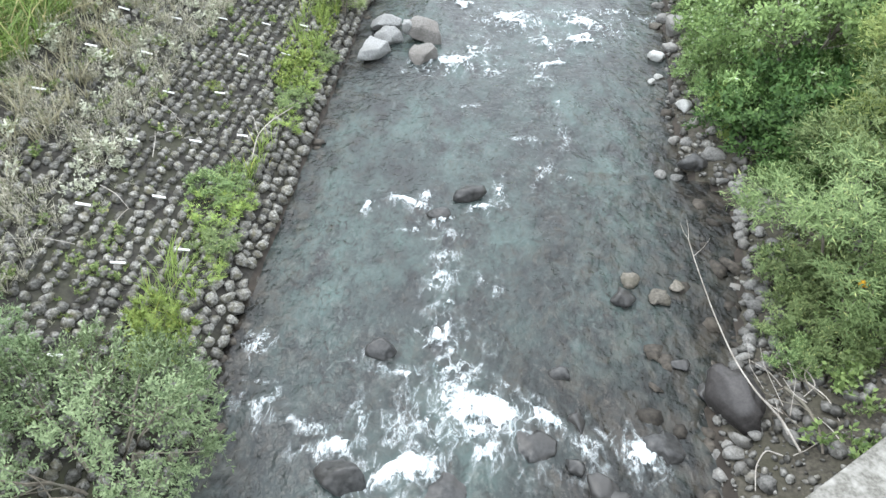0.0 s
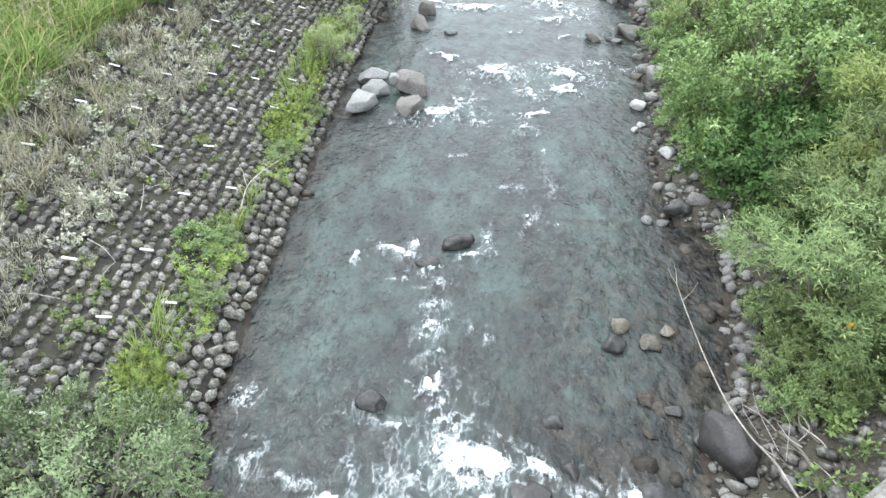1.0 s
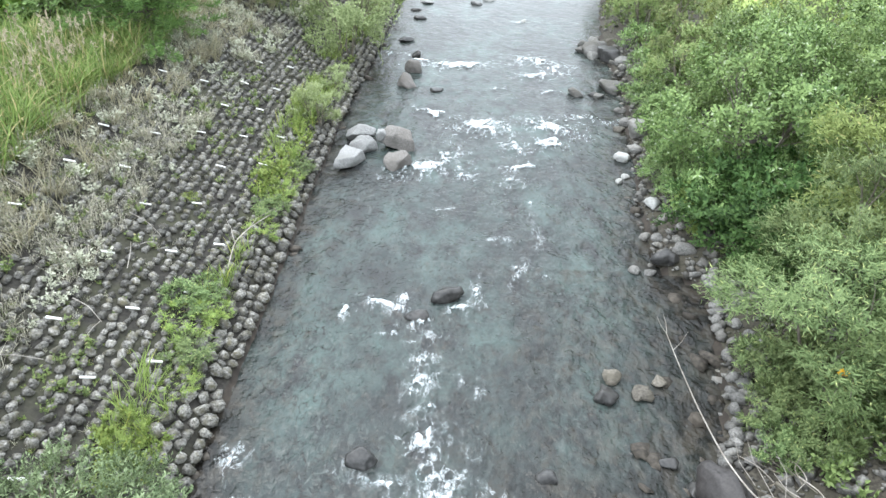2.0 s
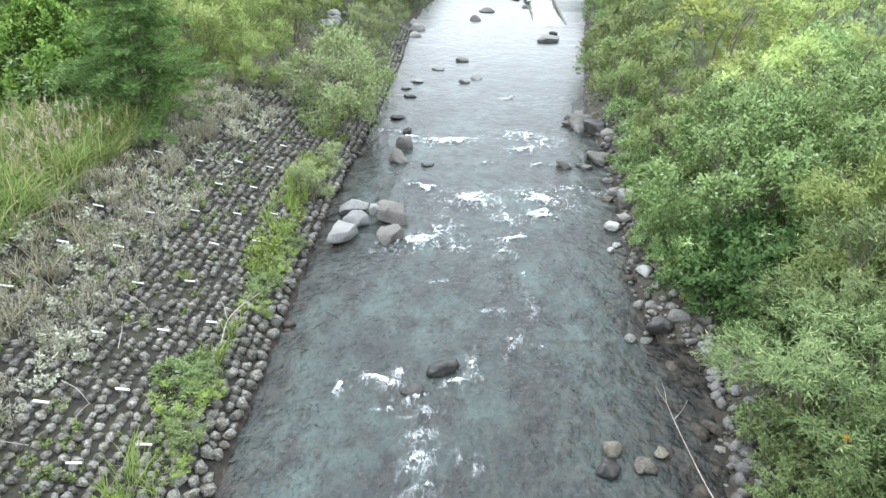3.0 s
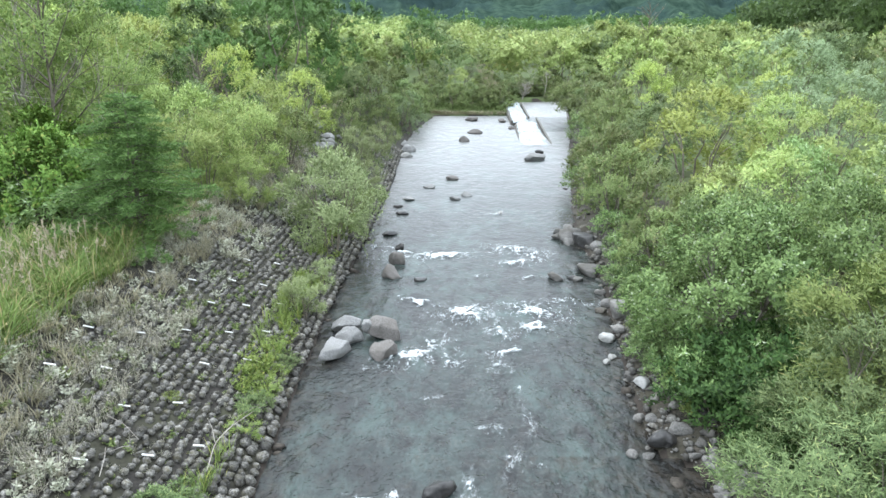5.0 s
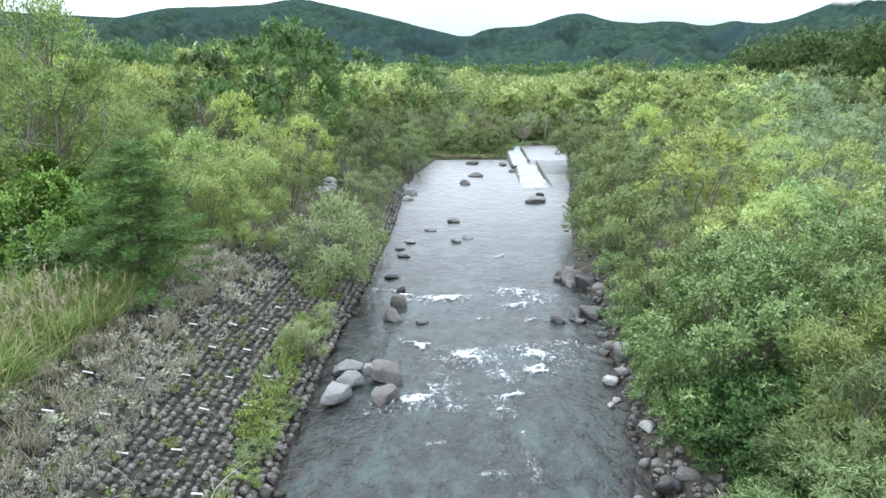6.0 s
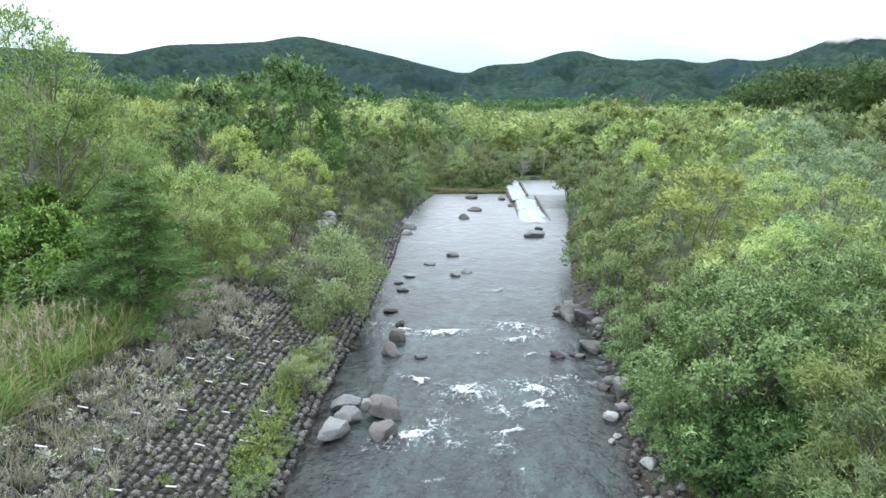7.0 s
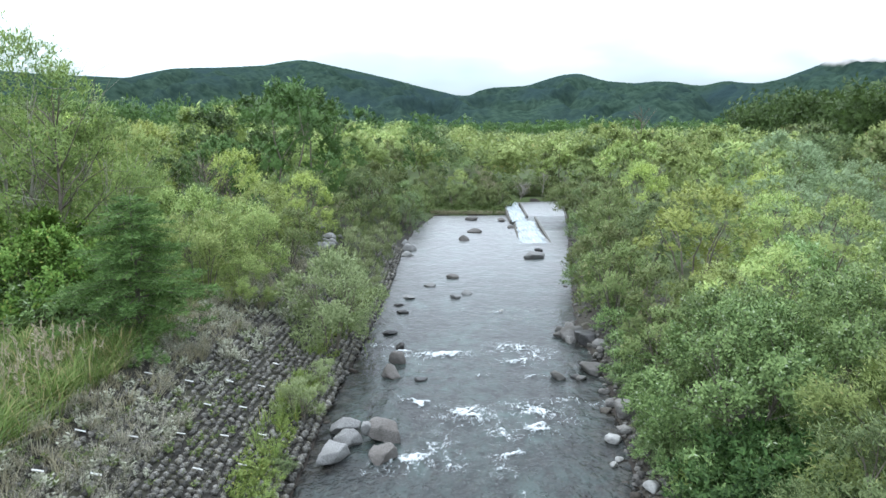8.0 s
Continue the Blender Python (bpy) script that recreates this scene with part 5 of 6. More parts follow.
# the far woods, joined: crowns of many small leaf clumps
def clump_tree(seed, n, leaf):
    rng = np.random.default_rng(seed)
    heads = rng.uniform(-1, 1, (6, 3)) * (0.24, 0.24, 0.2) + (0, 0, 0.55)
    rad = rng.uniform(0.22, 0.32, 6)
    w = rng.integers(0, 6, n)
    u = rng.normal(size=(n, 3)) + (0, 0, 0.5)
    u /= np.linalg.norm(u, axis=1)[:, None]
    C = heads[w] + u * (rad[w] * rng.uniform(0.8, 1.05, n))[:, None]
    C[:, 2] = np.clip(C[:, 2], 0.02, 1.02)
    return leaf_quads(rng, C, u * 0.2 + rng.normal(size=(n, 3)) * 0.6, leaf, leaf * 0.62, 0.4, facing=u)


CLUMPS = [clump_tree(s, 360, 0.105) for s in range(6)]
CLUMPS_DARK = [clump_tree(s, 380, 0.10) for s in range(40, 46)]
CLUMPS_FAR = [clump_tree(s, 150, 0.16) for s in range(20, 26)]


def far_wood(name, n, seed, place, h0, h1, wide, foliage, label, templates=CLUMPS):
    rng = np.random.default_rng(seed)
    P = place(rng, n)
    h = rng.uniform(h0, h1, len(P))
    w = h * rng.uniform(0.8, 1.2, len(P)) * wide
    yaw = rng.uniform(0, 6.28, len(P))
    V, F = scatter([t[:2] for t in templates], P, np.stack([w, w, h], 1), yaw)
    N, _ = scatter([(t[2], t[1]) for t in templates], 0 * P, np.ones((len(P), 3)), yaw)
    return tagged(new(name, mesh_of(name, V, F, foliage, True, normals=N)), label, "trees", kind="stuff")


def fan(a0, a1, r0, r1):
    def place(rng, n):
        a = np.radians(rng.uniform(a0, a1, n))
        r = np.sqrt(rng.uniform(r0 * r0, r1 * r1, n))
        x, y = r * np.sin(a), r * np.cos(a)
        keep = (x < left_edge(y) - 2) | (x > right_edge(y) + 2)
        return on_ground(x[keep], y[keep])
    return place


far_wood("far_willow_wood", 230, 81, fan(-2, 38, 88, 190), 4.6, 6.6, 1.1, WOOD_BRIGHT, "light green willow wood filling the valley floor")
far_wood("far_silver_wood", 90, 82, fan(-6, 38, 88, 190), 4.8, 6.6, 1.1, WOOD_WILLOW, "grey-green willow wood filling the valley floor")
far_wood("far_mixed_wood", 190, 83, fan(-38, -2, 88, 180), 5.0, 7.4, 1.1, WOOD_BRIGHT, "mixed green wood on the valley floor")
far_wood("far_dark_wood", 140, 84, fan(-38, -10.5, 130, 220), 9.0, 12.4, 0.75, WOOD_FOREST, "tall dark green wood behind the willows", CLUMPS_DARK)
far_wood("far_dark_wood", 80, 85, fan(22.5, 40, 125, 180), 8.5, 14.5, 0.85, WOOD_FOREST, "tall dark green wood behind the willows", CLUMPS_DARK)
far_wood("distant_forest", 480, 86, fan(-38, 38, 190, 700), 6.0, 10.5, 1.3, WOOD_FOREST, "distant dark forest reaching the foot of the mountains", CLUMPS_FAR)


far_wood("reed_bed", 150, 87, lambda rng, n: on_ground(rng.uniform(-5, 7.6, n), rng.uniform(72.6, 82, n)), 0.5, 1.5, 1.5, FAR_OLIVE, "olive reeds and brush at the end of the pool", CLUMPS_FAR)
far_wood("reed_bed", 160, 88, lambda rng, n: on_ground(rng.uniform(7.5, 15, n), rng.uniform(80.3, 92, n)), 0.6, 1.6, 1.4, FAR_OLIVE, "olive brush closing the upper reach", CLUMPS_FAR)

# single trees that stand out


def bare_tree(name, seed, height, limbs, spread, radius, bark, label, x, y):
    """A leafless tree: a forked stem, limbs, and fine twigs on them."""
    rng = np.random.default_rng(seed)
    root = thing(name, stand(x, y))
    t = np.linspace(0, 1, 7)
    trunk = np.stack([0.25 * np.sin(2.2 * t), 0.2 * t, height * 0.85 * t - 0.2], 1)
    stem = part("trunk", mesh_of("trunk", *tube(trunk, radius * (1 - 0.85 * t), 6), bark, True), root)
    for k in range(limbs):
        q = rng.uniform(0.2, 0.95)
        a0 = np.array([np.interp(q, t, trunk[:, i]) for i in range(3)])
        a = rng.uniform(0, 6.28)
        ln = spread * rng.uniform(0.5, 1.0) * (1.25 - q)
        d = np.array([math.cos(a), math.sin(a), rng.uniform(0.7, 1.5)]) * ln
        pts = a0 + np.outer(np.linspace(0, 1, 5), d) + rng.normal(size=(5, 3)) * 0.04 * ln * np.linspace(0, 1, 5)[:, None]
        bits = [tube(pts, radius * 0.4 * np.linspace(1, 0.25, 5), 4)]
        for j in range(9):
            b0 = pts[rng.integers(1, 5)]
            dd = d / np.linalg.norm(d) * 0.7 + rng.normal(size=3) * 0.55
            bits.append(tube(b0 + np.outer(np.linspace(0, 1, 3), dd * ln * 0.4), radius * 0.14 * np.array([1, 0.7, 0.4]), 3))
        part("limb", mesh_of("limb", *join(bits), bark, True), stem)
    return tagged(root, label, "tree")


bare_tree("dead_tree", 501, 10.8, 18, 3.0, 0.15, M_BARK, "pale dead tree rising out of the willow wood", 24.4, 87.0)
bare_tree("bare_shrub", 502, 5.2, 30, 2.6, 0.09, M_BARK, "grey-brown leafless shrub between green trees", -14.2, 40.5)
bare_tree("bare_shrub", 503, 8.5, 22, 3.6, 0.10, M_BARK, "thin bare tree beside tall willows", -14.9, 26.3)
bare_tree("dead_shrub", 504, 1.9, 26, 1.5, 0.07, M_DEADWOOD, "grey tangle of dead branches above the weir", 8.9, 79.6)
bare_tree("dead_tree", 505, 3.6, 7, 1.5, 0.06, M_BARK_PALE, "thin dead tree behind the upper pool", 11.6, 81.2)
for x, y, sc in ((-9.2, 41.5, 2.4), (-8.4, 39.0, 1.6)):
    put_copy(fresh_shrub, x, y, 40, sc, sc, "yellow-green flowering brush above the stone bank")
for i in range(16):
    rr = np.random.default_rng(640 + i)
    x, y, d_ = rr.uniform(-8.0, -6.0), rr.uniform(39.0, 45.0), rr.uniform(0.35, 0.8)
    rock("bank_stone", x, y, (d_ * 1.3, d_, d_ * 0.85), 40 * i, 640 + i, M_BOULDER, "pale grey stone lying on top of the bank", "stones on top of the bank", 0.1)



# low cloud on the mountain
def cloud_bank():
    m, nt, out = nodes_of("cloud_mist")
    at = nt.nodes.new("ShaderNodeAttribute")
    at.attribute_name = "cover"
    em = nt.nodes.new("ShaderNodeEmission")
    em.inputs["Color"].default_value = (0.97, 1.0, 1.02, 1)
    em.inputs["Strength"].default_value = 1.9
    mx = nt.nodes.new("ShaderNodeMixShader")
    nt.links.new(at.outputs["Fac"], mx.inputs[0])
    nt.links.new(nt.nodes.new("ShaderNodeBsdfTransparent").outputs[0], mx.inputs[1])
    nt.links.new(em.outputs[0], mx.inputs[2])
    nt.links.new(mx.outputs[0], out.inputs["Surface"])
    az, el = np.meshgrid(np.linspace(25, 48, 140), np.linspace(3.2, 11, 90))
    A, E = np.radians(az), np.radians(el)
    base = np.interp(az, [25, 27, 28.5, 31, 48], [5.2, 4.4, 4.1, 4.05, 4.2])
    cover = np.clip((el - base + 0.45 * fbm(az * 0.7, el * 1.4, 4)) / 0.75, 0, 1)
    cover = cover * cover * (3 - 2 * cover) * np.clip((az - 26) / 2, 0, 1) * np.clip((11 - el) / 4, 0, 1)
    r = 1335 + 12 * fbm(az, el, 2)
    V = np.stack([r * np.sin(A), r * np.cos(A), r * np.tan(E) + 9], -1).reshape(-1, 3)
    me = mesh_of("cloud_bank", V, grid_faces(*az.shape), m, True)
    c = me.attributes.new("cover", "FLOAT", "POINT")
    c.data.foreach_set("value", cover.ravel().astype(np.float32))
    return tagged(new("backdrop_cloud", me), "low white cloud hiding the mountain top", "cloud", kind="structure")


cloud_bank()

# ---------------------------------------------------------------- grasses and weeds
def weed_template(seed, stems, leaves, spread, leaf, first=0.15):
    """A small plant of unit height: stems fan out, leaves sit along them."""
    rng = np.random.default_rng(seed)
    a, lean = rng.uniform(0, 6.28, stems), rng.uniform(0.05, spread, stems)
    tip = np.stack([np.cos(a) * lean, np.sin(a) * lean, rng.uniform(0.6, 1, stems)], 1)
    q = rng.uniform(first, 1, (stems, leaves, 1))
    pos = (tip[:, None] * q).reshape(-1, 3)
    d = rng.normal(size=pos.shape) + np.array([0, 0, 0.5]) + np.repeat(tip, leaves, 0) * 0.8
    V1, F1 = leaf_quads(rng, pos, d, leaf[0], leaf[1])
    side = np.stack([-np.sin(a), np.cos(a), 0 * a], 1) * 0.008
    z = np.zeros((stems, 3))
    V2 = np.stack([z - side, z + side, tip + side * 0.5, tip - side * 0.5], 1).reshape(-1, 3)
    return join([(V1, F1), (V2, np.arange(4 * stems).reshape(stems, 4))])


def grass_template(seed, blades, spread, width, bend=0.5):
    """A tuft of unit height: arching blades of three pieces each."""
    rng = np.random.default_rng(seed)
    Vs, Fs = [], []
    for k in range(blades):
        a, l = rng.uniform(0, 6.28), rng.uniform(0.6, 1.05)
        d = np.array([math.cos(a), math.sin(a)])
        foot = rng.normal(size=2) * 0.10
        lean, bd = rng.uniform(0.05, spread), rng.uniform(0.1, bend)
        side = np.array([-d[1], d[0], 0]) * width * rng.uniform(0.7, 1.3)
        pts = []
        for t, w in ((0, 0.8), (0.4, 1.0), (0.75, 0.7), (1.0, 0.1)):
            r = lean * t + bd * t * t
            p = np.array([*(foot + d * r * l), l * (t - 0.35 * bd * t * t)])
            pts += [p - side * w, p + side * w]
        Vs.append(np.array(pts))
        n = 8 * k
        Fs += [(n, n + 1, n + 3, n + 2), (n + 2, n + 3, n + 5, n + 4), (n + 4, n + 5, n + 7, n + 6)]
    return np.concatenate(Vs), np.array(Fs)


def field(name, templates, n, seed, place, h0, h1, wide, material, label, category):
    rng = np.random.default_rng(seed)
    P = place(rng, n)
    h = rng.uniform(h0, h1, len(P))
    S = np.stack([h * wide, h * wide, h], 1)
    V, F = scatter(templates, P, S, rng.uniform(0, 6.28, len(P)), tilt=rng.normal(size=(len(P), 2)) * 0.12)
    return tagged(new(name, mesh_of(name, V, F, material)), label, category, kind="stuff")


def strip(y0, y1, d0, d1, power=1.0, patch=None):
    """Places on the left bank between distances d0 and d1 from the water, thicker towards d1."""
    def place(rng, n):
        y = rng.uniform(y0, y1, n * 3)
        d = d1 - (d1 - d0) * rng.random(n * 3) ** power
        x = left_edge(y) - d
        ok = np.ones(len(x), bool) if patch is None else fbm(x * patch, y * patch, 2) > -0.05
        x, y = x[ok][:n], y[ok][:n]
        return on_ground(x, y)
    return place


DRY = [join([weed_template(s, 7, 6, 0.75, (0.17, 0.030)), grass_template(s + 60, 7, 0.7, 0.007, 0.4)]) for s in range(6)]
HERB = [weed_template(s, 7, 8, 0.7, (0.24, 0.12)) for s in range(10, 15)]
TUFT = [grass_template(s, 16, 0.35, 0.011) for s in range(6)]
REED = [grass_template(s, 14, 0.55, 0.015, 1.1) for s in range(10, 16)]
field("dry_weeds", DRY, 1350, 91, strip(4.5, 40, 2.7, 5.4, 1.15, 0.5), 0.20, 0.48, 1.15, L_DRY, "pale grey dried weeds growing between bank cobbles", "weeds")
field("dry_weeds", DRY, 520, 92, strip(4.5, 30, 0.9, 4.8, 0.9), 0.05, 0.15, 1.3, L_DRY, "small pale dried weeds between bank cobbles", "weeds")
field("downy_weeds", HERB, 330, 90, strip(4.5, 30, 2.6, 5.2, 1.0, 0.7), 0.14, 0.34, 1.3, L_DOWNY, "silvery downy weeds between bank cobbles", "weeds")
field("edge_grass", TUFT, 190, 89, strip(6.5, 36, 0.5, 1.3, 1.0, 0.3), 0.3, 0.62, 1.1, L_FRESH, "fresh yellow-green grass along the bank's foot", "grass")
field("green_weeds", HERB, 260, 93, strip(4.5, 40, 1.6, 5.3, 1.2, 0.45), 0.14, 0.30, 1.4, L_OLIVE, "dull green weeds between bank cobbles", "weeds")
field("moss_weeds", HERB, 300, 88, strip(4.5, 26, 0.6, 3.4, 1.0), 0.05, 0.10, 1.3, L_GRASS, "tiny weeds in the joints of the bank", "weeds")
field("edge_weeds", HERB, 480, 94, strip(6, 36, 0.45, 1.25, 1.0, 0.35), 0.12, 0.32, 1.3, L_FRESH, "fresh green weeds along the bank's foot", "weeds")
field("straw", TUFT, 460, 95, strip(7, 36, 3.6, 5.7), 0.25, 0.55, 1.5, L_STRAW, "dry brown grass at the top of the stone bank", "grass")
field("tall_grass", REED, 1000, 96, strip(8.5, 19.5, 4.9, 10.5, 0.8), 0.6, 1.25, 0.8, L_GRASS, "tall green grass on top of the bank", "grass")
field("tall_grass", REED, 420, 97, strip(19, 50, 5.2, 9, 0.8), 0.5, 0.95, 0.9, L_GRASS, "tall green grass on top of the bank", "grass")
field("bank_grass", TUFT, 900, 98, strip(26, 62, 0.4, 5.4), 0.3, 0.6, 1.2, L_OLIVE, "olive grass tufts overgrowing the stone bank", "grass")
PLUME = [weed_template(s, 3, 12, 0.35, (0.09, 0.022), 0.8) for s in range(30, 34)]
field("grass_plumes", PLUME, 50, 99, strip(14.5, 18.6, 5.3, 9.5), 1.1, 1.5, 0.8, L_PLUME, "pinkish beige plumes above the tall grass", "grass")


def shore_strip(y0, y1, d0, d1):
    def place(rng, n):
        y = rng.uniform(y0, y1, n)
        return on_ground(right_edge(y) + d0 + (d1 - d0) * np.sqrt(rng.random(n)), y)
    return place


field("shore_weeds", HERB, 360, 111, shore_strip(4, 14, 0.7, 4.5), 0.15, 0.42, 1.3, L_ALDER, "green weeds between the shore stones", "weeds")
field("shore_weeds", HERB, 300, 112, shore_strip(14, 60, 0.7, 3.2), 0.25, 0.6, 1.2, L_OLIVE, "dull green weeds along the shore", "weeds")
field("straw", TUFT, 200, 114, lambda rng, n: on_ground(rng.uniform(-1.2, 7.4, n), rng.uniform(70.9, 71.5, n)), 0.25, 0.5, 1.6, L_STRAW, "dry grass along the end of the pool", "grass")
field("far_bank_grass", REED, 420, 113, lambda rng, n: on_ground(rng.uniform(-2.5, 7.4, n), rng.uniform(71.3, 75, n)), 0.35, 0.8, 1.4, L_OLIVE, "reeds at the end of the pool", "grass")

# ---------------------------------------------------------------- dead wood, rubbish, flower


def stick(name, pts, r0, r1, material, label, twigs=(), group=""):
    P = np.array(pts, float)
    t = np.linspace(0, 1, len(P))
    tt = np.linspace(0, 1, len(P) * 4)
    Q = np.stack([np.interp(tt, t, P[:, i]) for i in range(3)], 1)
    for _ in range(2):
        Q[1:-1] = (Q[:-2] + 2 * Q[1:-1] + Q[2:]) / 4
    ob = thing(name)
    stem = part("stem", mesh_of("stem", *tube(Q, r0 + (r1 - r0) * tt, 7), material, True), ob)
    for tw in twigs:
        T = np.array(tw, float)
        part("twig", mesh_of("twig", *tube(T, np.linspace(r1 * 0.9, r1 * 0.25, len(T)), 5), material, True), stem)
    return tagged(ob, label, "dead wood", group)


stick("dead_branch", [(4.98, 5.78, 0.46), (4.81, 6.23, 0.56), (4.66, 6.37, 0.64), (4.44, 6.55, 0.76), (4.29, 7.18, 0.70), (4.27, 8.35, 0.5), (4.25, 9.75, 0.40), (4.23, 10.35, 0.42)], 0.019, 0.007, M_DEADWOOD,
      "long bleached dead branch lying over the water's edge",
      (((4.23, 10.35, 0.42), (4.15, 10.55, 0.46), (4.12, 10.75, 0.5)), ((4.23, 10.35, 0.42), (4.26, 10.6, 0.48), (4.24, 10.8, 0.55)), ((4.25, 9.9, 0.40), (4.45, 10.1, 0.46), (4.6, 10.3, 0.55)),
       ((4.9, 6.5, 0.55), (4.7, 7.1, 0.75), (4.72, 7.5, 0.8)), ((4.7, 6.8, 0.53), (4.55, 7.15, 0.62), (4.6, 7.7, 0.7)), ((4.97, 6.35, 0.52), (5.15, 6.9, 0.7), (5.1, 7.3, 0.75))))
DW = "driftwood on the shore"
stick("driftwood", [(6.95, 7.65, 0.9), (6.3, 7.52, 0.75), (5.95, 7.5, 0.72), (5.6, 7.25, 0.55)], 0.016, 0.008, M_DEADWOOD, "pale bent stick lying over weeds", group=DW)
stick("driftwood", [(4.75, 5.75, 0.38), (4.5, 5.8, 0.42), (4.32, 5.55, 0.36), (4.25, 5.2, 0.3)], 0.013, 0.007, M_DEADWOOD, "bent grey stick lying on shore stones", group=DW)
stick("driftwood", [(5.05, 6.9, 0.5), (5.25, 6.55, 0.55), (5.35, 6.15, 0.5), (5.3, 5.8, 0.45)], 0.03, 0.018, M_BARK, "brown root lying on shore stones", group=DW)
stick("driftwood", [(5.4, 7.0, 0.55), (5.62, 6.7, 0.58), (5.7, 6.35, 0.5)], 0.012, 0.006, M_DEADWOOD, "pale thin stick on shore stones", group=DW)
stick("driftwood", [(5.2, 7.4, 0.5), (5.45, 7.2, 0.6), (5.5, 6.9, 0.6), (5.3, 6.75, 0.5)], 0.011, 0.006, M_DEADWOOD, "pale thin stick on shore stones", group=DW)
stick("driftwood", [(-4.62, 11.6, 0.55), (-4.66, 12.3, 0.75), (-4.5, 12.9, 0.75), (-4.3, 13.6, 0.62), (-4.05, 14.6, 0.4)], 0.014, 0.008, M_DEADWOOD, "pale dead branch leaning on the cobbled bank",
      (((-4.66, 12.3, 0.75), (-4.8, 12.6, 0.9), (-4.95, 12.8, 1.0)), ((-4.5, 12.9, 0.75), (-4.35, 13.1, 0.9), (-4.1, 13.7, 0.8))), group=DW)
for i in range(16):
    rr = np.random.default_rng(740 + i)
    x, y = rr.uniform(4.75, 5.6), rr.uniform(5.7, 7.3)
    a, ln = rr.uniform(1.7, 2.6) if i % 3 else rr.uniform(0, 3.1), rr.uniform(0.35, 0.9)
    p0 = np.array([x, y, max(float(ground_z(x, y)), 0.0) + 0.12])
    p1 = p0 + np.array([math.cos(a) * ln, math.sin(a) * ln, rr.uniform(-0.05, 0.2)])
    stick("driftwood", [p0, (p0 + p1) / 2 + rr.normal(size=3) * 0.05, p1], 0.010, 0.004, M_DEADWOOD if i % 2 else M_BARK, "thin dead twig tangled on shore stones", group=DW)
for i in range(14):
    rr = np.random.default_rng(700 + i)
    y, d = rr.uniform(6.5, 17), rr.uniform(1.8, 5.0)
    x = float(left_edge(y)) - d
    a, ln = rr.uniform(0, 6.28), rr.uniform(0.4, 0.9)
    p0 = np.array([x, y, float(ground_z(x, y)) + 0.12])
    p1 = np.array([x + math.cos(a) * ln, y + math.sin(a) * ln, 0])
    p1[2] = float(ground_z(p1[0], p1[1])) + 0.14
    stick("dry_stalk", [p0, (p0 + p1) / 2 + (0.03, 0.03, 0.06), p1], 0.008, 0.004, M_DEADWOOD, "thin bleached stalk lying on the cobbled bank", group="dry stalks on the bank")

M_BLUE = surface("blue_plastic", (0.08, 0.22, 0.42), (0.16, 0.34, 0.55), 20, 5, (0.3, 0.42, 0.5), rough=0.4, vary=0, bump=0.4)
M_ORANGE = surface("orange_petals", (0.75, 0.42, 0.02), (0.85, 0.56, 0.05), 40, 9, (0.7, 0.38, 0.02), rough=0.6, vary=0, bump=0.2)
bag = new("plastic_bag", rock_mesh("plastic_bag", (0.26, 0.2, 0.14), 401, M_BLUE, 3, 5, 0.3))
bag.matrix_basis = pose(6.27, 7.44, float(ground_z(6.27, 7.44)) + 0.06, 0, 0, 30)
tagged(bag, "crumpled light blue plastic bag among shore weeds", "plastic bag")


def flower_head(x, y, z):
    """An orange flower head: rings of petals round a disc, on a stem."""
    root = thing("orange_flower", pose(x, y, 0))
    g = float(ground_z(x, y))
    part("stem", mesh_of("stem", *tube([(0.1, 0.05, g - 0.05), (0.04, 0.02, (g + z) / 2), (0, 0, z)], [0.012, 0.01, 0.008], 5), M_BARK, True), root)
    rng = np.random.default_rng(9)
    n = 40
    a = np.linspace(0, 6.28 * 3, n)
    d = np.stack([np.cos(a), np.sin(a), np.linspace(-0.2, 1.2, n)], 1)
    V, F = leaf_quads(rng, np.tile([[0, 0, z]], (n, 1)), d, 0.09, 0.06, 0.2)
    part("petals", mesh_of("petals", V, F, M_ORANGE), root, "bright orange petals")
    return tagged(root, "bright orange flower head in front of willow leaves", "flower")


flower_head(6.10, 8.0, 1.75)

# ---------------------------------------------------------------- concrete: wing wall, toe beam, weir


def box_mesh(name, corners_bottom, corners_top, material, bevel=0.03):
    bm = bmesh.new()
    vs = [bm.verts.new(c) for c in (*corners_bottom, *corners_top)]
    n = len(corners_bottom)
    bm.faces.new(vs[:n][::-1])
    bm.faces.new(vs[n:])
    for i in range(n):
        j = (i + 1) % n
        bm.faces.new((vs[i], vs[j], vs[n + j], vs[n + i]))
    bmesh.ops.bevel(bm, geom=list(bm.edges), offset=bevel, segments=2, affect="EDGES", profile=0.6)
    bmesh.ops.recalc_face_normals(bm, faces=list(bm.faces))
    me = bpy.data.meshes.new(name)
    bm.to_mesh(me)
    bm.free()
    me.materials.append(material)
    return me


d = np.array([0.803, 0.597])
nrm = np.array([0.597, -0.803])
o = np.array([3.36, 3.55])
foot = [o - 0.35 * d, o + 6.0 * d, o + 6.0 * d + 0.9 * nrm, o - 0.35 * d + 0.9 * nrm]
wing = new("wall_wing", box_mesh("wall_wing", [(p[0], p[1], -0.4) for p in foot], [(p[0], p[1], 3.0) for p in foot], M_CONCRETE, 0.05))
tagged(wing, "weathered pale concrete wing wall with lichen spots", "wall", kind="structure")

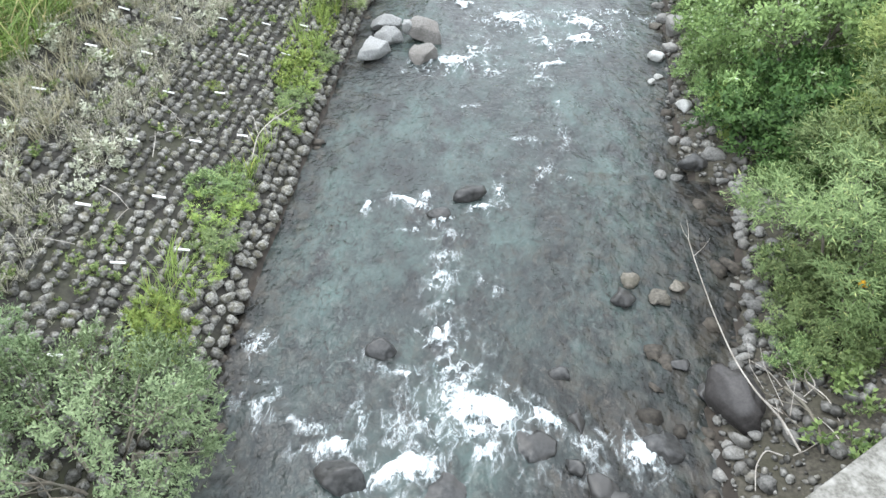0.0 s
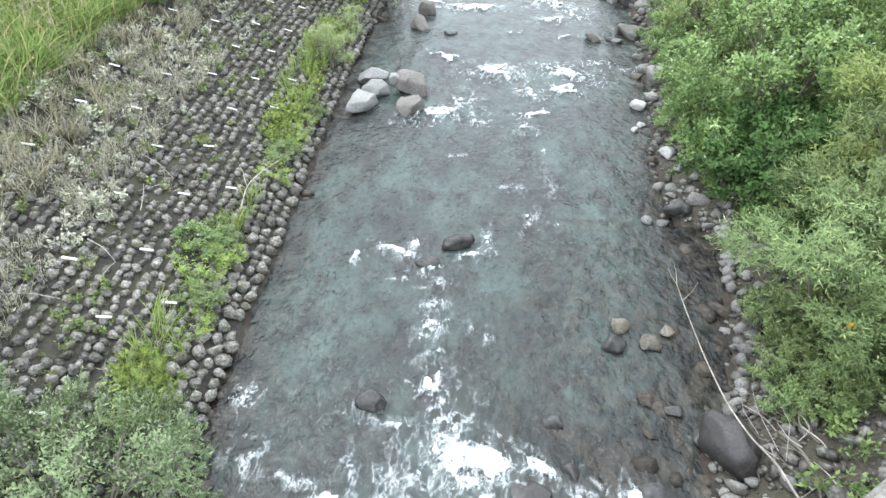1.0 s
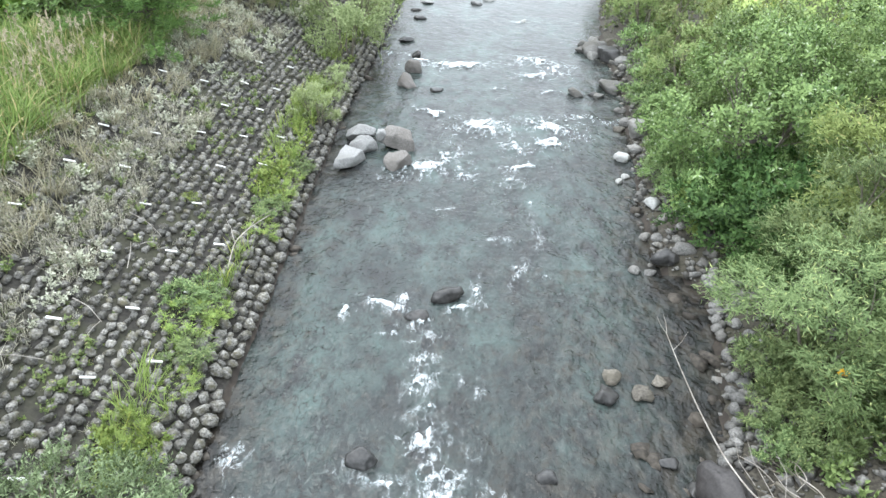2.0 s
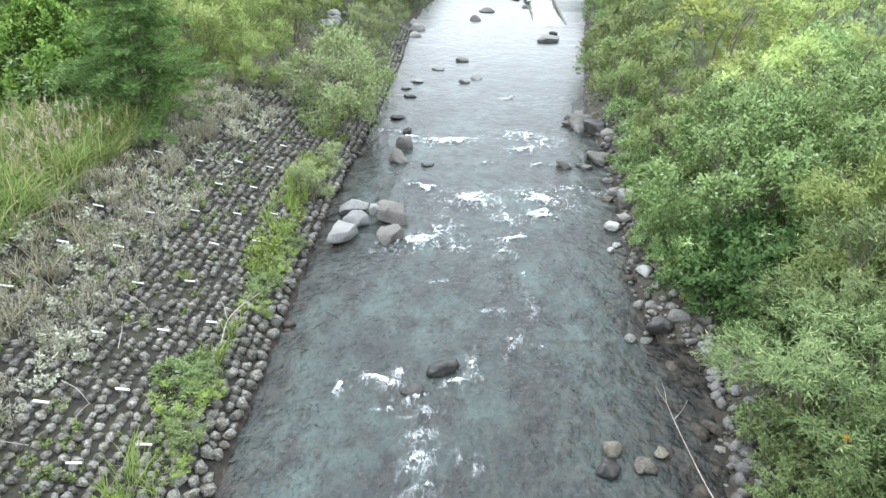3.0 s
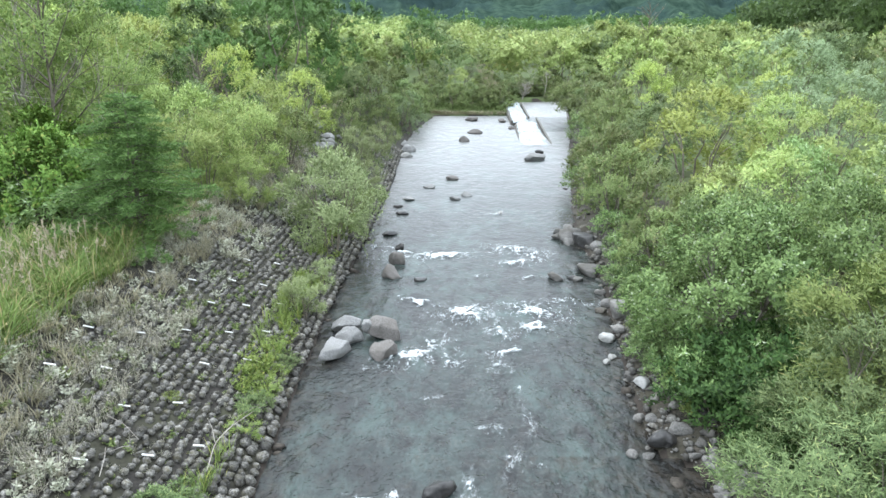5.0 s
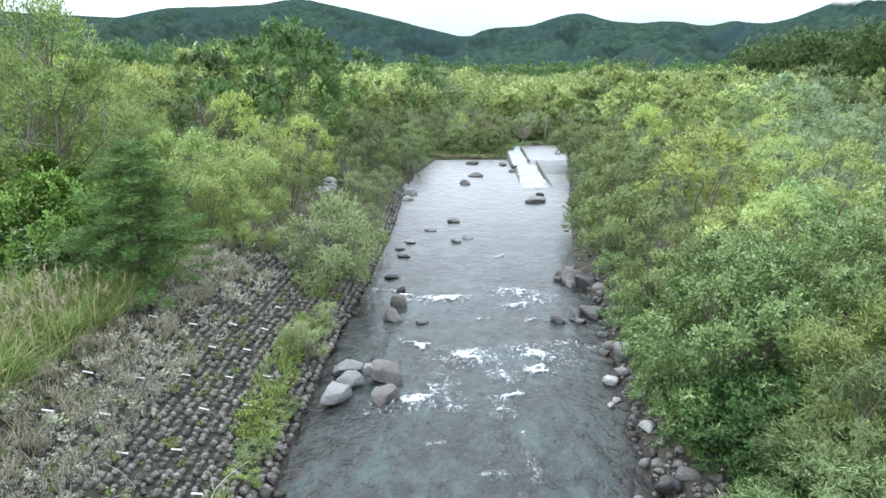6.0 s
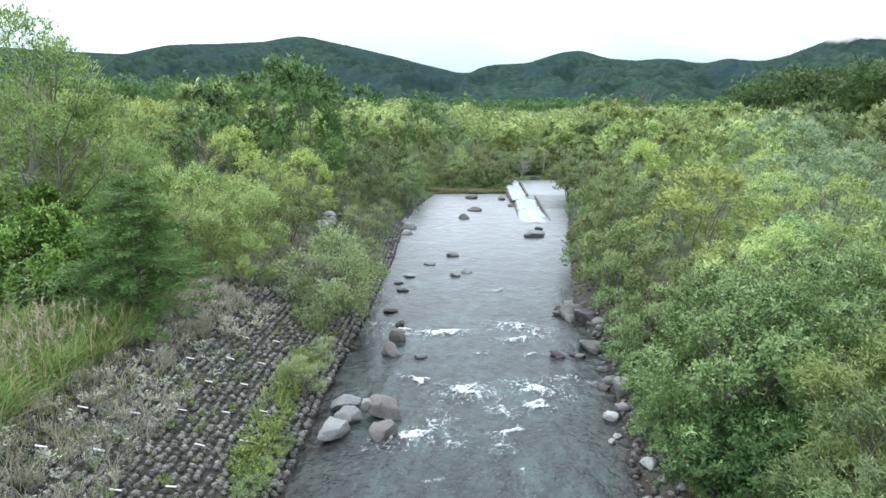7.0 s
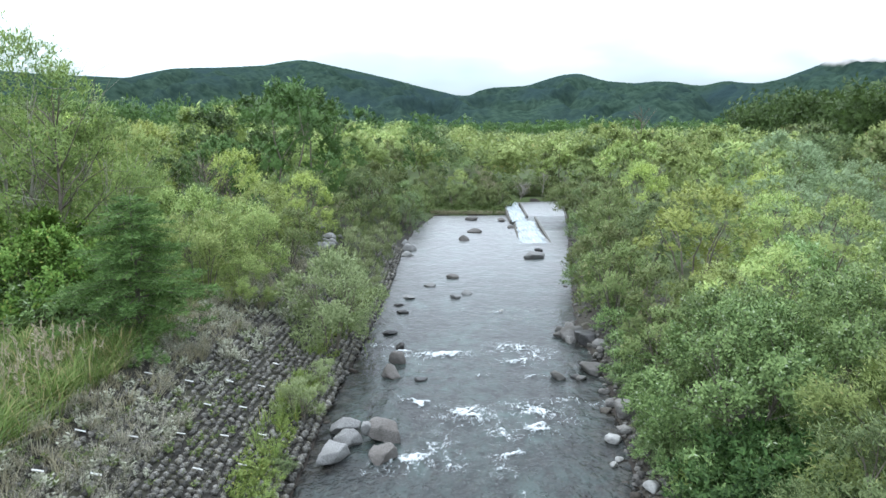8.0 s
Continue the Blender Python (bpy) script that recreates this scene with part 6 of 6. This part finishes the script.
toe = new("toe_beam", box_mesh("toe_beam", [(-3.42, -4, -0.6), (-3.22, -4, -0.6), (-3.0, 24, -0.6), (-3.2, 24, -0.6)], [(-3.42, -4, -0.17), (-3.22, -4, -0.17), (-3.0, 24, -0.17), (-3.2, 24, -0.17)], M_SOIL, 0.02))
tagged(toe, "submerged concrete toe beam along the stone bank", "beam", kind="structure")

weir = thing("weir_chute")
ramp_low = part("ramp", box_mesh("ramp", [(6.0, 53.9, -0.5), (8.3, 53.7, -0.5), (8.6, 64.5, -0.5), (6.4, 64.5, -0.5)], [(6.0, 53.9, -0.10), (8.3, 53.7, -0.10), (8.55, 63.6, 0.36), (6.55, 62.9, 0.36)], M_CONCRETE), weir)
ramp_up = part("upper_ramp", box_mesh("upper_ramp", [(6.3, 64.6, -0.5), (7.8, 64.6, -0.5), (8.3, 77, -0.5), (6.6, 77, -0.5)], [(6.3, 64.6, 0.34), (7.8, 64.6, 0.34), (8.2, 75.5, 0.80), (6.6, 75.5, 0.80)], M_CONCRETE), weir)
part("side_wall", box_mesh("side_wall", [(8.40, 53.9, -0.5), (8.66, 53.9, -0.5), (8.94, 65.6, -0.5), (8.68, 65.6, -0.5)], [(8.46, 53.9, 0.0), (8.60, 53.9, 0.0), (8.86, 65.6, 0.62), (8.72, 65.6, 0.62)], M_CONCRETE, 0.02), weir)
part("side_wall", box_mesh("side_wall", [(7.96, 65.7, -0.3), (8.2, 65.7, -0.3), (8.46, 75.0, -0.3), (8.24, 75.0, -0.3)], [(8.0, 65.7, 0.66), (8.14, 65.7, 0.66), (8.40, 75.0, 0.98), (8.26, 75.0, 0.98)], M_CONCRETE, 0.02), weir)
sx_, sy_ = np.meshgrid(np.linspace(0, 1, 48), np.linspace(0, 1, 110))


def chute_sheet(a, b, c, dd, z0, z1):
    """Water running down a ramp: rolls and furrows along the fall, torn sides."""
    torn = np.where(sx_ < 0.5, 1, -1) * 0.10 * (0.5 + fbm(sy_ * 9, 3 * np.round(sx_), 3)) * np.abs(2 * sx_ - 1) ** 4
    u = sx_ + torn
    x = (1 - sy_) * (a[0] + (b[0] - a[0]) * u) + sy_ * (c[0] + (dd[0] - c[0]) * u)
    y = (1 - sy_) * (a[1] + (b[1] - a[1]) * u) + sy_ * (c[1] + (dd[1] - c[1]) * u)
    z = z0 + (z1 - z0) * sy_ + 0.07 + 0.05 * fbm(x * 5, y * 0.5, 3) + 0.05 * fbm(x * 1.5, y * 1.6, 2) - 0.07 * np.abs(2 * sx_ - 1) ** 3
    return mesh_of("water_sheet", np.stack([x, y, z], -1).reshape(-1, 3), grid_faces(*x.shape), M_SHEET, True)


part("water_sheet", chute_sheet((5.95, 53.4), (8.35, 53.3), (6.57, 62.9), (8.5, 63.6), -0.06, 0.42), ramp_low, "sheet of white falling water")
part("water_sheet", chute_sheet((6.3, 62.9), (7.9, 63.3), (6.65, 75.5), (8.15, 75.5), 0.42, 0.86), ramp_up, "sheet of white falling water")
tagged(weir, "concrete weir chute with white water running down", "weir")

# ---------------------------------------------------------------- white strips on the bank
strip_proto = None
for x0, y0, n in ((-4.95, 8.5, 8), (-5.65, 5.8, 10), (-6.42, 6.9, 9), (-7.25, 7.75, 7), (-8.05, 9.0, 6)):
    for k in range(n):
        rr = np.random.default_rng(int(-100 * x0) + k)
        y = y0 + 1.82 * k + rr.uniform(-0.12, 0.12)
        x = x0 + rr.uniform(-0.06, 0.06)
        if rr.random() < (0.12 if x0 > -7 else 0.35):
            continue
        m = pose(x, y, float(ground_z(x, y)) + 0.15, rr.uniform(-8, 8), 23.5, 28 + rr.uniform(-12, 12))
        if strip_proto is None:
            w, h, t = 0.115, 0.024, 0.011
            me = box_mesh("plastic_strip", [(-w, -h, -t), (w, -h, -t), (w, h, -t), (-w, h, -t)], [(-w, -h, t), (w, -h, t), (w, h * 0.9, t), (-w, h * 0.9, t)], M_STRIP, 0.006)
            strip_proto = tagged(new("plastic_strip", me), "short white plastic strip lying on the cobbled bank", "strip", "white strips on the bank")
            strip_proto.matrix_basis = m
        else:
            copy_thing(strip_proto, m)

# ---------------------------------------------------------------- cobbles of the bank, last
revetment = tagged(new("stone_bank"), "sloping river bank paved with rows of rounded grey cobbles", "embankment", kind="structure")
rngc = np.random.default_rng(40)
rows_ = []
for r in range(23):
    edge = r < 4
    dist = 0.03 + (0.20 * r if edge else 0.60 + 0.196 * (r - 3))
    y = 2.5
    while y < (50 if r < 11 else 38):
        size = rngc.uniform(0.20, 0.34) if edge else rngc.uniform(0.16, 0.255)
        y += size * (1.02 if edge else rngc.uniform(0.82, 1.0))
        dd = dist + rngc.normal() * (0.02 if edge else 0.024)
        if not edge and rngc.random() < 0.03:
            continue
        rows_.append((float(left_edge(y)) - dd, y, size, edge))
C_MESH = [mesh_of("cobble", V, F, M_COBBLE, True) for V, F in COBBLES]
near_first = sorted(range(len(rows_)), key=lambda i: abs(rows_[i][1] - 8.6) + 0.25 * abs(rows_[i][0] + 5.2))
single = set(near_first[:300])
P, S, W = [], [], []
for i, (x, y, size, edge) in enumerate(rows_):
    z = float(ground_z(x, y)) + size * (0.14 if edge else rngc.uniform(0.0, 0.12))
    dims = (size * rngc.uniform(0.9, 1.1), size * rngc.uniform(1.05, 1.25), size * rngc.uniform(0.58, 0.8))
    turn = rngc.uniform(-0.9, 0.9) + (3.14159 if rngc.random() < 0.5 else 0)
    if i in single:
        part("cobble", C_MESH[i % 8], revetment, m=Matrix.Translation((x, y, z)) @ Matrix.Rotation(turn, 4, "Z") @ Matrix.Diagonal((*dims, 1)))
    else:
        P.append((x, y, z))
        S.append(dims)
        W.append(turn)
V, F = scatter(COBBLES, np.array(P), np.array(S), W)
tagged(part("cobbles", mesh_of("cobbles", V, F, M_COBBLES, True), revetment, "rows of rounded grey cobbles set in dark mortar"), kind="stuff")
